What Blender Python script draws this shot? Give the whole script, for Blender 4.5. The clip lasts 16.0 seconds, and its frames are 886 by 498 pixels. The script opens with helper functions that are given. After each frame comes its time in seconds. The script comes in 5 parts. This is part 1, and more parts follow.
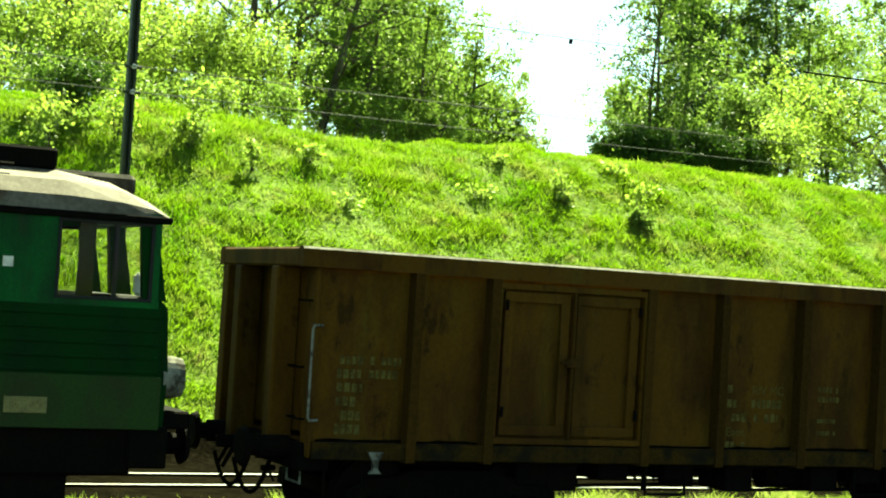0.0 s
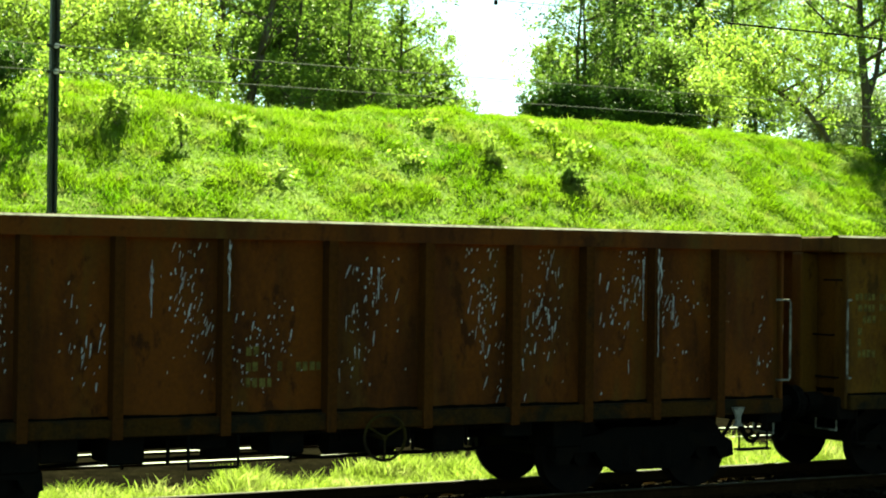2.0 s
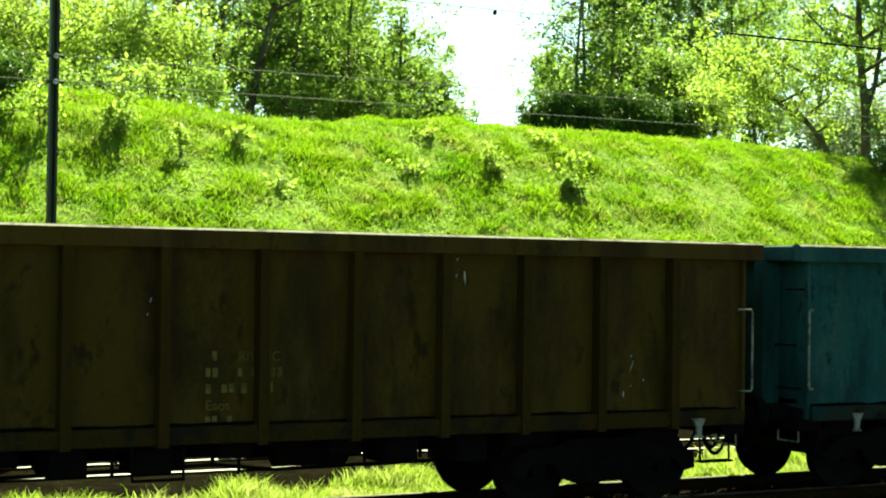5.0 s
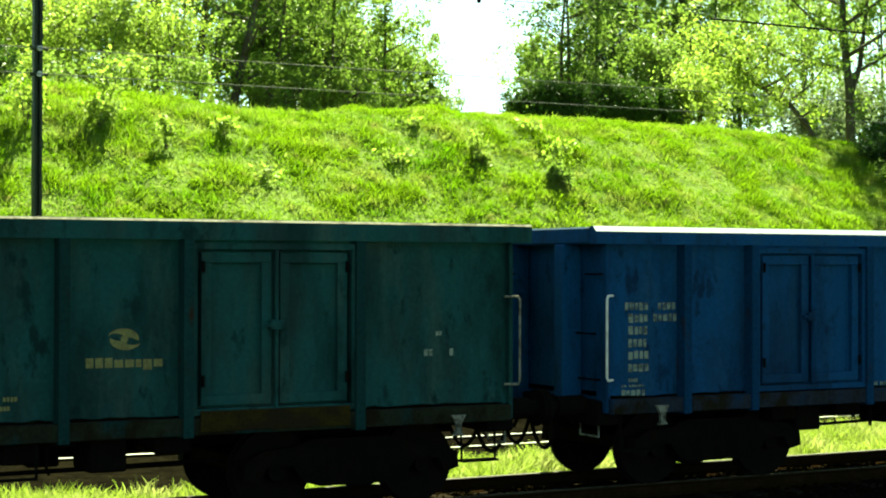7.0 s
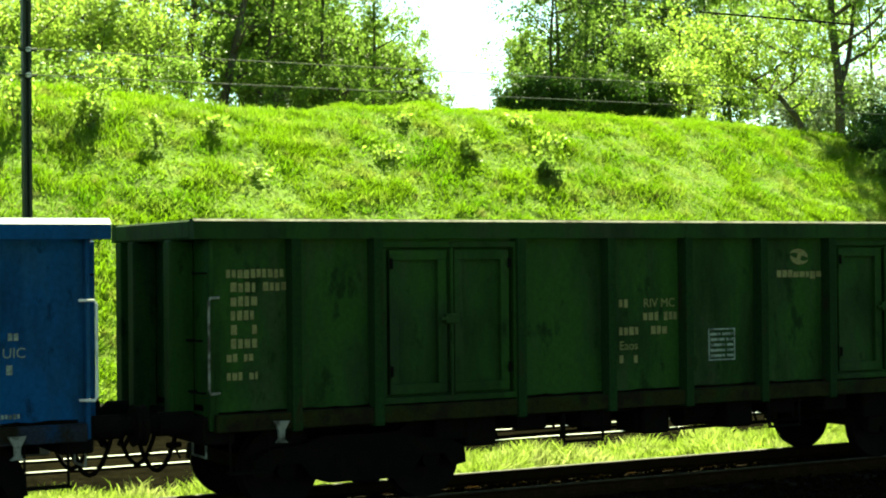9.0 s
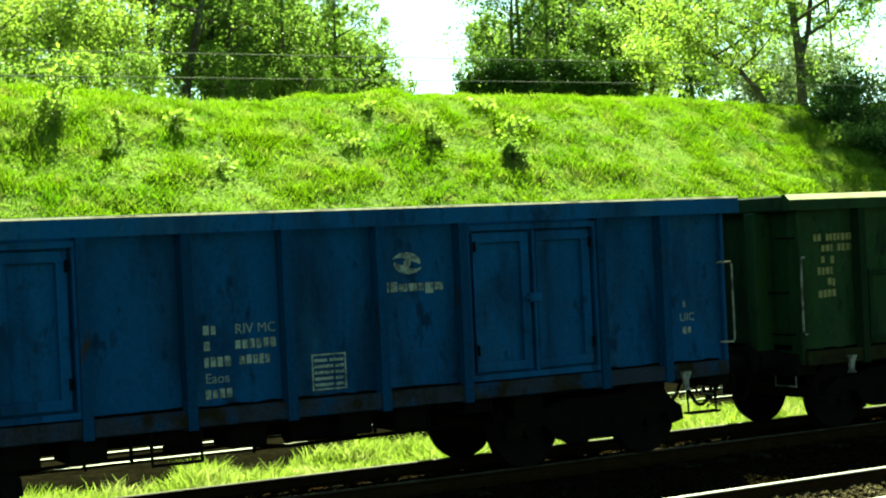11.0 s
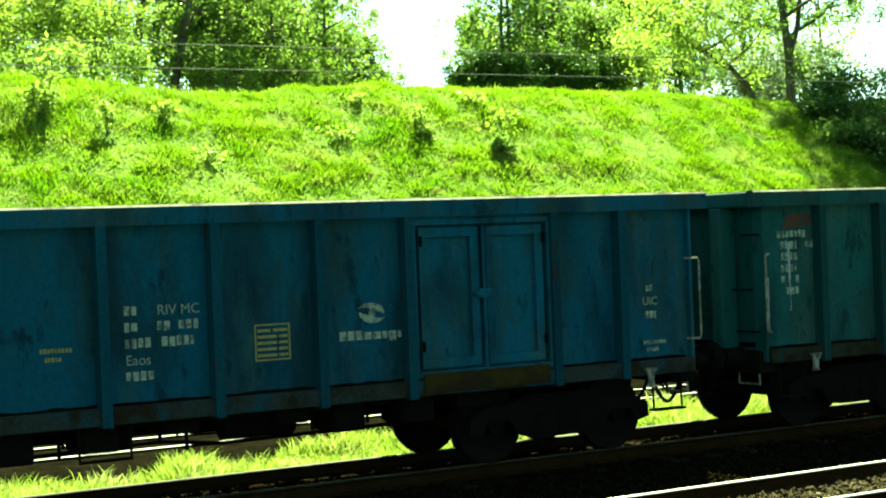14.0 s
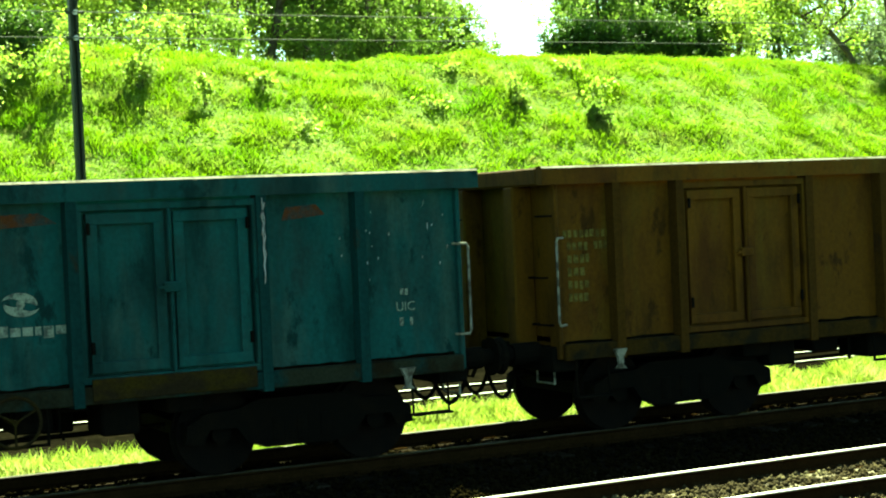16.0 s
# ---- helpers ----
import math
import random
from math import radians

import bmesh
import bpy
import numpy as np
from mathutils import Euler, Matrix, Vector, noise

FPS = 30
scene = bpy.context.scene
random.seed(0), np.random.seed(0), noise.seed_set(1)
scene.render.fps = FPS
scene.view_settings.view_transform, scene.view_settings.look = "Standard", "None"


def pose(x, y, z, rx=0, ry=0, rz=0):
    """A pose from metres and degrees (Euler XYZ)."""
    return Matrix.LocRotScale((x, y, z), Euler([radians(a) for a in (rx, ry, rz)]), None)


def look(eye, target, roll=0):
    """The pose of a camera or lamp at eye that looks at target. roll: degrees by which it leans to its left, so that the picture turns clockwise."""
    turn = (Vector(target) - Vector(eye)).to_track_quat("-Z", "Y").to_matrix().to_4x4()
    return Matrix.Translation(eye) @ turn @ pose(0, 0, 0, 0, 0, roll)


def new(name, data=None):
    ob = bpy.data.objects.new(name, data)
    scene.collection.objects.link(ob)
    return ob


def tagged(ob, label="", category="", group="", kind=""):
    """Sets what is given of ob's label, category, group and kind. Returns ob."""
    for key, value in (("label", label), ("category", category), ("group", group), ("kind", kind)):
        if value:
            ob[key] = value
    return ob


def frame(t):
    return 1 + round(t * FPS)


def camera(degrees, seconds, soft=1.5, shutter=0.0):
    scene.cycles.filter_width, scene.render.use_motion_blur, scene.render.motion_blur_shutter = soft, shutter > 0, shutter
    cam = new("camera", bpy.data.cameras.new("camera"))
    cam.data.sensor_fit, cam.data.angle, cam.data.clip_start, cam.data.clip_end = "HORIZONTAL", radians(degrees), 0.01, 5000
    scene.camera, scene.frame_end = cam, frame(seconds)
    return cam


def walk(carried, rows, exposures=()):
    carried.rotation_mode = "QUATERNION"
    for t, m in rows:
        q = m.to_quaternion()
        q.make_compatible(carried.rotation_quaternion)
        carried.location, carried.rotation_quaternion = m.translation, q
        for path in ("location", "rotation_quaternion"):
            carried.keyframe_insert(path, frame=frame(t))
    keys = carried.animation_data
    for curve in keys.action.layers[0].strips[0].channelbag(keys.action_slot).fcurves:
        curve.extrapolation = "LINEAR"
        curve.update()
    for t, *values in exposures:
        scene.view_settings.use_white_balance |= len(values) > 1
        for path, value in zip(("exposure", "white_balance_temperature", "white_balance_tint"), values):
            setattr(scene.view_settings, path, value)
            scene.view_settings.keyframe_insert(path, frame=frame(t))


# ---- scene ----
EXPOSURE, KELVIN, TINT = 2.9, 8700, -28
EYE = Vector((0.0, -16.19, 2.70))


def aim(yaw, pitch, roll):
    """The hand-held camera: degrees from the track's normal, up, and lean to the right."""
    a, e = radians(yaw), radians(pitch)
    way = Vector((math.sin(a) * math.cos(e), math.cos(a) * math.cos(e), math.sin(e)))
    return look(EYE, EYE + way, -roll)


cam = camera(30.26, 16.0, soft=2.05)
walk(cam, [
    (0.0, aim(25.68, 1.81, -3.49)),
    (0.5, aim(27.46, 0.34, -0.19)),
    (1.0, aim(27.80, 0.33, -0.46)),
    (1.5, aim(27.69, 0.49, -0.79)),
    (2.0, aim(27.98, 0.68, -0.77)),
    (2.5, aim(27.98, 0.99, -0.65)),
    (3.0, aim(27.94, 0.86, -0.90)),
    (3.5, aim(27.96, 0.75, -0.72)),
    (4.0, aim(27.89, 0.78, -0.78)),
    (4.2, aim(27.88, 0.86, -0.80)),
    (6.3, aim(28.14, 1.06, -0.71)),
    (6.5, aim(28.15, 0.95, -0.72)),
    (7.0, aim(28.47, 0.63, -0.13)),
    (7.5, aim(28.47, 0.72, -0.07)),
    (8.0, aim(28.47, 0.81, 0.01)),
    (8.5, aim(28.52, 0.66, 0.02)),
    (9.0, aim(28.76, 0.50, 0.57)),
    (9.2, aim(29.01, 0.01, 1.27)),
    (11.3, aim(30.03, -0.12, 3.09)),
    (11.5, aim(30.14, -0.61, 3.25)),
    (12.0, aim(30.17, -0.32, 2.88)),
    (12.5, aim(30.07, -0.04, 2.86)),
    (13.0, aim(29.88, -0.41, 2.98)),
    (13.5, aim(29.64, -0.49, 2.47)),
    (14.0, aim(30.26, -0.29, 2.24)),
    (14.5, aim(30.05, -0.36, 2.46)),
    (15.0, aim(29.85, -0.20, 2.72)),
    (15.5, aim(29.56, -0.23, 2.75)),
    (16.0, aim(26.87, -1.23, 2.50)),
], exposures=[(t, EXPOSURE + d, KELVIN, TINT + g) for t, d, g in ((0.0, 0.0, 0), (9.5, 0.0, 0), (11.5, -0.06, -13), (13.2, -0.06, -13), (14.0, 0.40, -13), (15.0, 0.44, -13), (15.6, 0.40, -13), (16.0, 0.50, -13))])

# ---- world and sun ----
SUN_DIR = Vector((0.7, 1.0, 1.35)).normalized()
world = bpy.data.worlds.new("world")
scene.world = world
world.use_nodes = True
wn = world.node_tree.nodes
sky = wn.new("ShaderNodeTexSky")
sky.sky_type = "NISHITA"
sky.sun_disc = False
sky.sun_elevation = math.asin(SUN_DIR.z)
sky.sun_rotation = math.atan2(SUN_DIR.x, SUN_DIR.y)
sky.air_density, sky.dust_density, sky.ozone_density = 0.6, 0.4, 1.0
world.node_tree.links.new(sky.outputs[0], wn["Background"].inputs[0])
wn["Background"].inputs[1].default_value = 0.05
sun = new("sun", bpy.data.lights.new("sun", "SUN"))
sun.data.energy, sun.data.angle, sun.data.color = 5.0, radians(0.53), (1.0, 0.95, 0.86)
sun.matrix_world = look(SUN_DIR * 60, (0, 0, 0))


# ---- materials ----
def material(name, base, rough=0.8, metal=0.0, vary=(), grain=0.0, grain_scale=60.0, bump=0.0, island=0.0, through_light=0.0, obj=0.0, spec=0.12):
    """A node material. vary: (colour, scale, low, high, detail) patches laid over the base; island: brightness spread per loose piece."""
    mat = bpy.data.materials.new(name)
    mat.use_nodes = True
    nt = mat.node_tree
    n, ln = nt.nodes, nt.links.new
    bsdf = n["Principled BSDF"]
    bsdf.inputs["Roughness"].default_value = rough
    bsdf.inputs["Metallic"].default_value = metal
    bsdf.inputs["Specular IOR Level"].default_value = spec
    tex = n.new("ShaderNodeTexCoord")
    col = n.new("ShaderNodeRGB")
    col.outputs[0].default_value = (*base, 1)
    out = col.outputs[0]
    for colour, scale, low, high, stretch in vary:
        mp = n.new("ShaderNodeMapping")
        mp.inputs["Scale"].default_value = stretch
        ln(tex.outputs["Object"], mp.inputs[0])
        nz = n.new("ShaderNodeTexNoise")
        nz.inputs["Scale"].default_value, nz.inputs["Detail"].default_value, nz.inputs["Roughness"].default_value = scale, 7, 0.65
        ln(mp.outputs[0], nz.inputs["Vector"])
        ramp = n.new("ShaderNodeMapRange")
        ramp.inputs[1].default_value, ramp.inputs[2].default_value = low, high
        ln(nz.outputs[0], ramp.inputs[0])
        mix = n.new("ShaderNodeMix")
        mix.data_type = "RGBA"
        ln(ramp.outputs[0], mix.inputs["Factor"])
        ln(out, mix.inputs["A"])
        mix.inputs["B"].default_value = (*colour, 1)
        out = mix.outputs["Result"]
    if grain:
        nz = n.new("ShaderNodeTexNoise")
        nz.inputs["Scale"].default_value, nz.inputs["Detail"].default_value = grain_scale, 4
        ln(tex.outputs["Object"], nz.inputs["Vector"])
        out = scaled(nt, out, nz.outputs[0], 1 - grain, 1 + grain, 0.3, 0.7)
    if island:
        geo = n.new("ShaderNodeNewGeometry")
        out = scaled(nt, out, geo.outputs["Random Per Island"], 1 - island, 1 + island, 0, 1)
    if obj:
        info = n.new("ShaderNodeObjectInfo")
        out = scaled(nt, out, info.outputs["Random"], 1 - obj, 1 + obj, 0, 1)
    ln(out, bsdf.inputs["Base Color"])
    if bump:
        nz = n.new("ShaderNodeTexNoise")
        nz.inputs["Scale"].default_value, nz.inputs["Detail"].default_value = grain_scale, 6
        ln(tex.outputs["Object"], nz.inputs["Vector"])
        b = n.new("ShaderNodeBump")
        b.inputs["Strength"].default_value, b.inputs["Distance"].default_value = 0.6, bump
        ln(nz.outputs[0], b.inputs["Height"])
        ln(b.outputs[0], bsdf.inputs["Normal"])
    if through_light:
        tr = n.new("ShaderNodeBsdfTranslucent")
        ln(out, tr.inputs[0])
        mx = n.new("ShaderNodeMixShader")
        mx.inputs[0].default_value = through_light
        ln(bsdf.outputs[0], mx.inputs[1])
        ln(tr.outputs[0], mx.inputs[2])
        ln(mx.outputs[0], n["Material Output"].inputs[0])
    return mat


def scaled(nt, colour, factor, low, high, f0, f1):
    n, ln = nt.nodes, nt.links.new
    ramp = n.new("ShaderNodeMapRange")
    for i, v in enumerate((f0, f1, low, high)):
        ramp.inputs[i + 1].default_value = v
    ln(factor, ramp.inputs[0])
    vm = n.new("ShaderNodeVectorMath")
    vm.operation = "SCALE"
    ln(colour, vm.inputs[0])
    ln(ramp.outputs[0], vm.inputs["Scale"])
    return vm.outputs[0]


def paint(name, base, rust, dust):
    base, rust, dust = [(v[0], v[1] * 0.96, v[2] * 0.62) if v[0] > v[1] else (v[0] * 0.95, v[1], v[2] * 0.86) for v in (base, rust, dust)]
    soot = tuple(v * 0.38 for v in base)
    return material(name, base, 0.75, 0, [(rust, 1.1, 0.50, 0.64, (1, 1, 0.35)), (dust, 2.3, 0.52, 0.72, (1, 1, 0.2)), (soot, 0.9, 0.50, 0.66, (1.5, 1, 0.45)), (soot, 4.5, 0.57, 0.66, (1, 1, 0.5))],
                    0.14, 22, 0.006, obj=0.12, spec=0.08)


RUST, DUST = (0.09, 0.04, 0.018), (0.10, 0.085, 0.06)
PAINT = {
    "brown": paint("brown_wagon_paint", (0.072, 0.034, 0.0045), (0.040, 0.016, 0.003), (0.070, 0.046, 0.009)),
    "red_brown": paint("red_brown_wagon_paint", (0.078, 0.024, 0.003), (0.045, 0.014, 0.003), (0.06, 0.034, 0.008)),
    "dark_brown": paint("dark_brown_wagon_paint", (0.040, 0.025, 0.0035), (0.024, 0.011, 0.004), (0.045, 0.030, 0.010)),
    "teal": paint("weathered_blue_wagon_paint", (0.010, 0.047, 0.052), (0.012, 0.028, 0.030), (0.030, 0.054, 0.052)),
    "blue": paint("fresh_blue_wagon_paint", (0.0035, 0.041, 0.130), (0.005, 0.030, 0.085), (0.012, 0.044, 0.10)),
    "mid_blue": paint("faded_blue_wagon_paint", (0.006, 0.048, 0.092), (0.012, 0.030, 0.036), (0.022, 0.052, 0.066)),
    "green": paint("dull_green_wagon_paint", (0.016, 0.042, 0.007), (0.012, 0.022, 0.008), (0.026, 0.034, 0.016)),
    "grey_green": paint("grey_green_wagon_paint", (0.014, 0.030, 0.009), (0.009, 0.022, 0.010), (0.022, 0.036, 0.016)),
}
SILL_BASE = {
    "brown": (0.060, 0.030, 0.0045), "red_brown": (0.062, 0.022, 0.003), "dark_brown": (0.038, 0.022, 0.0035), "teal": (0.010, 0.041, 0.040),
    "blue": (0.004, 0.038, 0.098), "mid_blue": (0.008, 0.044, 0.064), "green": (0.014, 0.036, 0.009), "grey_green": (0.012, 0.027, 0.010)}
# Wagon paints darkened for shade on posts and hatch bars, with rust patches.
SHADED_PAINT = {k: material("shaded_paint_of_" + k, tuple(v * 0.60 for v in m), 0.85, 0, [(tuple(v * 0.75 for v in m), 3.0, 0.50, 0.68, (1, 1, 0.3)), ((0.02, 0.011, 0.005), 5, 0.58, 0.7, (1, 1, 0.3))], 0.2, 22, 0.006, obj=0.15, spec=0.05) for k, m in SILL_BASE.items()}
HATCH = material("ochre_rusty_steel", (0.024, 0.017, 0.003), 0.8, 0, [((0.014, 0.010, 0.005), 2.2, 0.42, 0.58, (1, 1, 2))], 0.3, 40, 0.003, spec=0.03)
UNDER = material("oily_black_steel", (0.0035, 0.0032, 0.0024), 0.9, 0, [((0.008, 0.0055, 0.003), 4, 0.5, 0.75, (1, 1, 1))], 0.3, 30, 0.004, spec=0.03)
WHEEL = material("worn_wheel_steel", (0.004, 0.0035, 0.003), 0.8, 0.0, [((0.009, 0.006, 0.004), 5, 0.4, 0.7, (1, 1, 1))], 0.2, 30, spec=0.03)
WHITE = material("dirty_white_paint", (0.62, 0.60, 0.52), 0.6, 0, [((0.30, 0.26, 0.2), 9, 0.5, 0.75, (1, 1, 1))], 0.15, 80)
GRIMY = material("grimy_pale_paint", (0.17, 0.165, 0.13), 0.8, 0, [((0.04, 0.035, 0.025), 7, 0.45, 0.6, (1, 1, 1))], 0.2, 60, spec=0.05)
MARK = material("white_stencil_paint", (0.19, 0.22, 0.17), 0.7, 0, [((0.06, 0.07, 0.06), 14, 0.45, 0.6, (1, 1, 1))], 0.3, 60)
MARK_FAINT = material("worn_faint_stencil_paint", (0.095, 0.078, 0.020), 0.8, 0, [((0.05, 0.036, 0.010), 8, 0.45, 0.58, (1, 1, 1))], 0.3, 60, spec=0.05)
MARK_YELLOW = material("faded_yellow_stencil_paint", (0.165, 0.15, 0.055), 0.7, 0, [((0.10, 0.08, 0.03), 12, 0.45, 0.7, (1, 1, 1))], 0.3, 60)
SPILL = material("chalky_white_spill", (0.30, 0.31, 0.30), 0.9, 0, [((0.16, 0.12, 0.10), 18, 0.45, 0.65, (1, 1, 0.4))], 0.3, 70)
RED_MARK = material("faded_red_paint", (0.06, 0.020, 0.005), 0.8, 0, [((0.02, 0.03, 0.03), 8, 0.42, 0.6, (1, 1, 1))], 0.2, 50)
RAIL = material("polished_rail_steel", (0.55, 0.53, 0.50), 0.28, 1.0, [], 0.1, 40)
RAIL_DULL = material("dull_rail_steel", (0.05, 0.042, 0.03), 0.75, 0.2, [((0.02, 0.014, 0.008), 2.5, 0.45, 0.6, (1, 1, 1))], 0.2, 40)
RAIL_SIDE = material("rusty_rail_web", (0.014, 0.008, 0.003), 0.9, 0, [((0.022, 0.012, 0.005), 6, 0.4, 0.7, (1, 1, 1))], 0.3, 40, 0.002, spec=0.0)
SLEEPER = material("weathered_sleeper", (0.11, 0.09, 0.055), 0.9, 0, [((0.08, 0.06, 0.045), 3, 0.45, 0.7, (0.3, 2, 1))], 0.3, 50, 0.006, obj=0.3)
BALLAST = material("brown_grey_ballast", (0.024, 0.018, 0.012), 0.95, 0, [((0.012, 0.009, 0.006), 9, 0.45, 0.6, (1, 1, 1)), ((0.045, 0.034, 0.022), 23, 0.52, 0.62, (1, 1, 1))], 0.4, 18, 0.05, spec=0.0)
# Dark copies of the ballast put the train's shade into the colour.
SHADE_BALLAST = material("shade_dark_ballast", (0.006, 0.005, 0.004), 0.95, 0, [((0.010, 0.008, 0.005), 9, 0.45, 0.6, (1, 1, 1))], 0.4, 18, 0.05, spec=0.0)
SHADE_STONE = material("shade_dark_stone", (0.006, 0.0045, 0.002), 0.9, 0, [], 0.25, 40, island=0.55, spec=0.0)
DARK_TIE = material("dark_timber_sleeper", (0.012, 0.009, 0.006), 0.9, 0, [((0.02, 0.016, 0.012), 3, 0.45, 0.7, (0.3, 2, 1))], 0.3, 50, 0.006, obj=0.3, spec=0.0)
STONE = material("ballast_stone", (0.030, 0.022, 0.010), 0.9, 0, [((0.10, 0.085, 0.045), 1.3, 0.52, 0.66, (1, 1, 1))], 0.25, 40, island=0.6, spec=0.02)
SOIL = material("grassy_soil", (0.11, 0.175, 0.012), 0.95, 0, [((0.12, 0.16, 0.014), 0.6, 0.45, 0.65, (1, 1, 1)), ((0.06, 0.10, 0.010), 2.2, 0.5, 0.7, (1, 1, 1))], 0.45, 9, 0.08)
DIRT = material("near_black_soil", (0.0030, 0.0026, 0.0016), 0.95, 0, [((0.007, 0.006, 0.003), 0.9, 0.52, 0.72, (1, 1, 1)), ((0.006, 0.005, 0.003), 3.0, 0.45, 0.7, (1, 1, 1))], 0.4, 12, 0.05, spec=0.0)
GRASS = material("sunlit_grass_blade", (0.108, 0.182, 0.012), 0.8, 0, [((0.18, 0.205, 0.045), 0.9, 0.5, 0.66, (1, 1, 1)), ((0.066, 0.150, 0.008), 0.6, 0.5, 0.68, (1, 1, 1)), ((0.15, 0.125, 0.05), 1.7, 0.58, 0.70, (1, 1, 1))], island=0.28, through_light=0.68, spec=0.08)
MEADOW = material("pale_flowering_grass", (0.105, 0.175, 0.020), 0.65, 0, [((0.18, 0.20, 0.06), 1.2, 0.5, 0.68, (1, 1, 1))], island=0.45, through_light=0.5, spec=0.08)
STRIP = material("pale_grass_going_to_seed", (0.17, 0.23, 0.035), 0.65, 0, [((0.30, 0.31, 0.12), 1.6, 0.48, 0.66, (1, 1, 1))], island=0.5, through_light=0.55, spec=0.08)
LEAF = {
    "light": material("young_light_leaf", (0.20, 0.28, 0.048), 0.5, 0, [((0.19, 0.23, 0.06), 0.5, 0.5, 0.7, (1, 1, 1))], island=0.35, through_light=0.65, spec=0.2),
    "mid": material("spring_green_leaf", (0.135, 0.205, 0.036), 0.5, 0, [((0.10, 0.155, 0.035), 0.5, 0.45, 0.65, (1, 1, 1))], island=0.35, through_light=0.62, spec=0.2),
    "dark": material("dark_green_leaf", (0.040, 0.078, 0.012), 0.55, 0, [((0.06, 0.085, 0.02), 0.7, 0.5, 0.7, (1, 1, 1))], island=0.4, through_light=0.4, spec=0.15),
    "pale": material("hazy_pale_leaf", (0.12, 0.16, 0.07), 0.6, 0, [((0.17, 0.20, 0.11), 0.5, 0.5, 0.7, (1, 1, 1))], island=0.4, through_light=0.5, spec=0.3),
}
BARK = material("dark_bark", (0.055, 0.045, 0.032), 0.95, 0, [((0.10, 0.09, 0.07), 5, 0.5, 0.7, (1, 1, 0.25))], 0.35, 25, 0.02)
MAST = material("grey_green_mast_steel", (0.035, 0.045, 0.028), 0.6, 0.2, [((0.05, 0.045, 0.03), 4, 0.45, 0.7, (1, 1, 0.3))], 0.2, 30, 0.002)
WIRE = material("oxidised_copper_wire", (0.06, 0.07, 0.045), 0.7, 0.0, [], 0.2, 20)
DARK_WIRE = material("black_cable", (0.004, 0.004, 0.004), 0.9, 0, [], 0.2, 20, spec=0.02)
LOCO_GREEN = material("loco_green_paint", (0.006, 0.082, 0.012), 0.6, 0, [((0.004, 0.024, 0.006), 1.2, 0.45, 0.7, (1, 1, 0.4)), ((0.018, 0.028, 0.010), 4, 0.58, 0.75, (1, 1, 0.3))], 0.15, 30, 0.002)
LOCO_DARK = material("loco_dark_green_paint", (0.0025, 0.024, 0.003), 0.7, 0, [((0.004, 0.014, 0.004), 2.0, 0.45, 0.7, (1, 1, 0.4))], 0.15, 30, 0.002, spec=0.06)
LOCO_LOW = material("loco_yellow_green_band", (0.013, 0.036, 0.003), 0.5, 0, [((0.016, 0.016, 0.006), 2, 0.45, 0.7, (1, 1, 0.5))], 0.2, 30, 0.002)
ROOF = material("dusty_grey_loco_roof", (0.12, 0.10, 0.075), 0.8, 0, [((0.05, 0.035, 0.02), 2.5, 0.45, 0.65, (1, 1, 1))], 0.2, 25, 0.003)
LOCO_VENT = material("sooty_roof_vent", (0.020, 0.015, 0.010), 0.85, 0, [((0.07, 0.06, 0.045), 3.0, 0.5, 0.66, (1, 1, 1))], 0.25, 30, 0.003)
RUBBER = material("black_rubber", (0.015, 0.015, 0.014), 0.7, 0, [], 0.2, 40)
CURTAIN = material("olive_curtain", (0.06, 0.055, 0.02), 0.9, 0, [], 0.2, 40, through_light=0.3)
LAMP_GLASS = material("lamp_glass", (0.55, 0.55, 0.5), 0.15, 0, [], 0.1, 20)
GLASS = bpy.data.materials.new("cab_glass")
GLASS.use_nodes = True
gb = GLASS.node_tree.nodes["Principled BSDF"]
gb.inputs["Transmission Weight"].default_value, gb.inputs["Roughness"].default_value, gb.inputs["IOR"].default_value = 1.0, 0.02, 1.1


# ---- letters ----
WORDS = {}
for text in ("UIC", "RIV MC", "Eaos"):
    curve = bpy.data.curves.new("lettering", "FONT")
    curve.body, curve.extrude = text, 0.01
    holder = bpy.data.objects.new("lettering", curve)
    scene.collection.objects.link(holder)
    WORDS[text] = bpy.data.meshes.new_from_object(holder.evaluated_get(bpy.context.evaluated_depsgraph_get()))
    bpy.data.objects.remove(holder)
    bpy.data.curves.remove(curve)


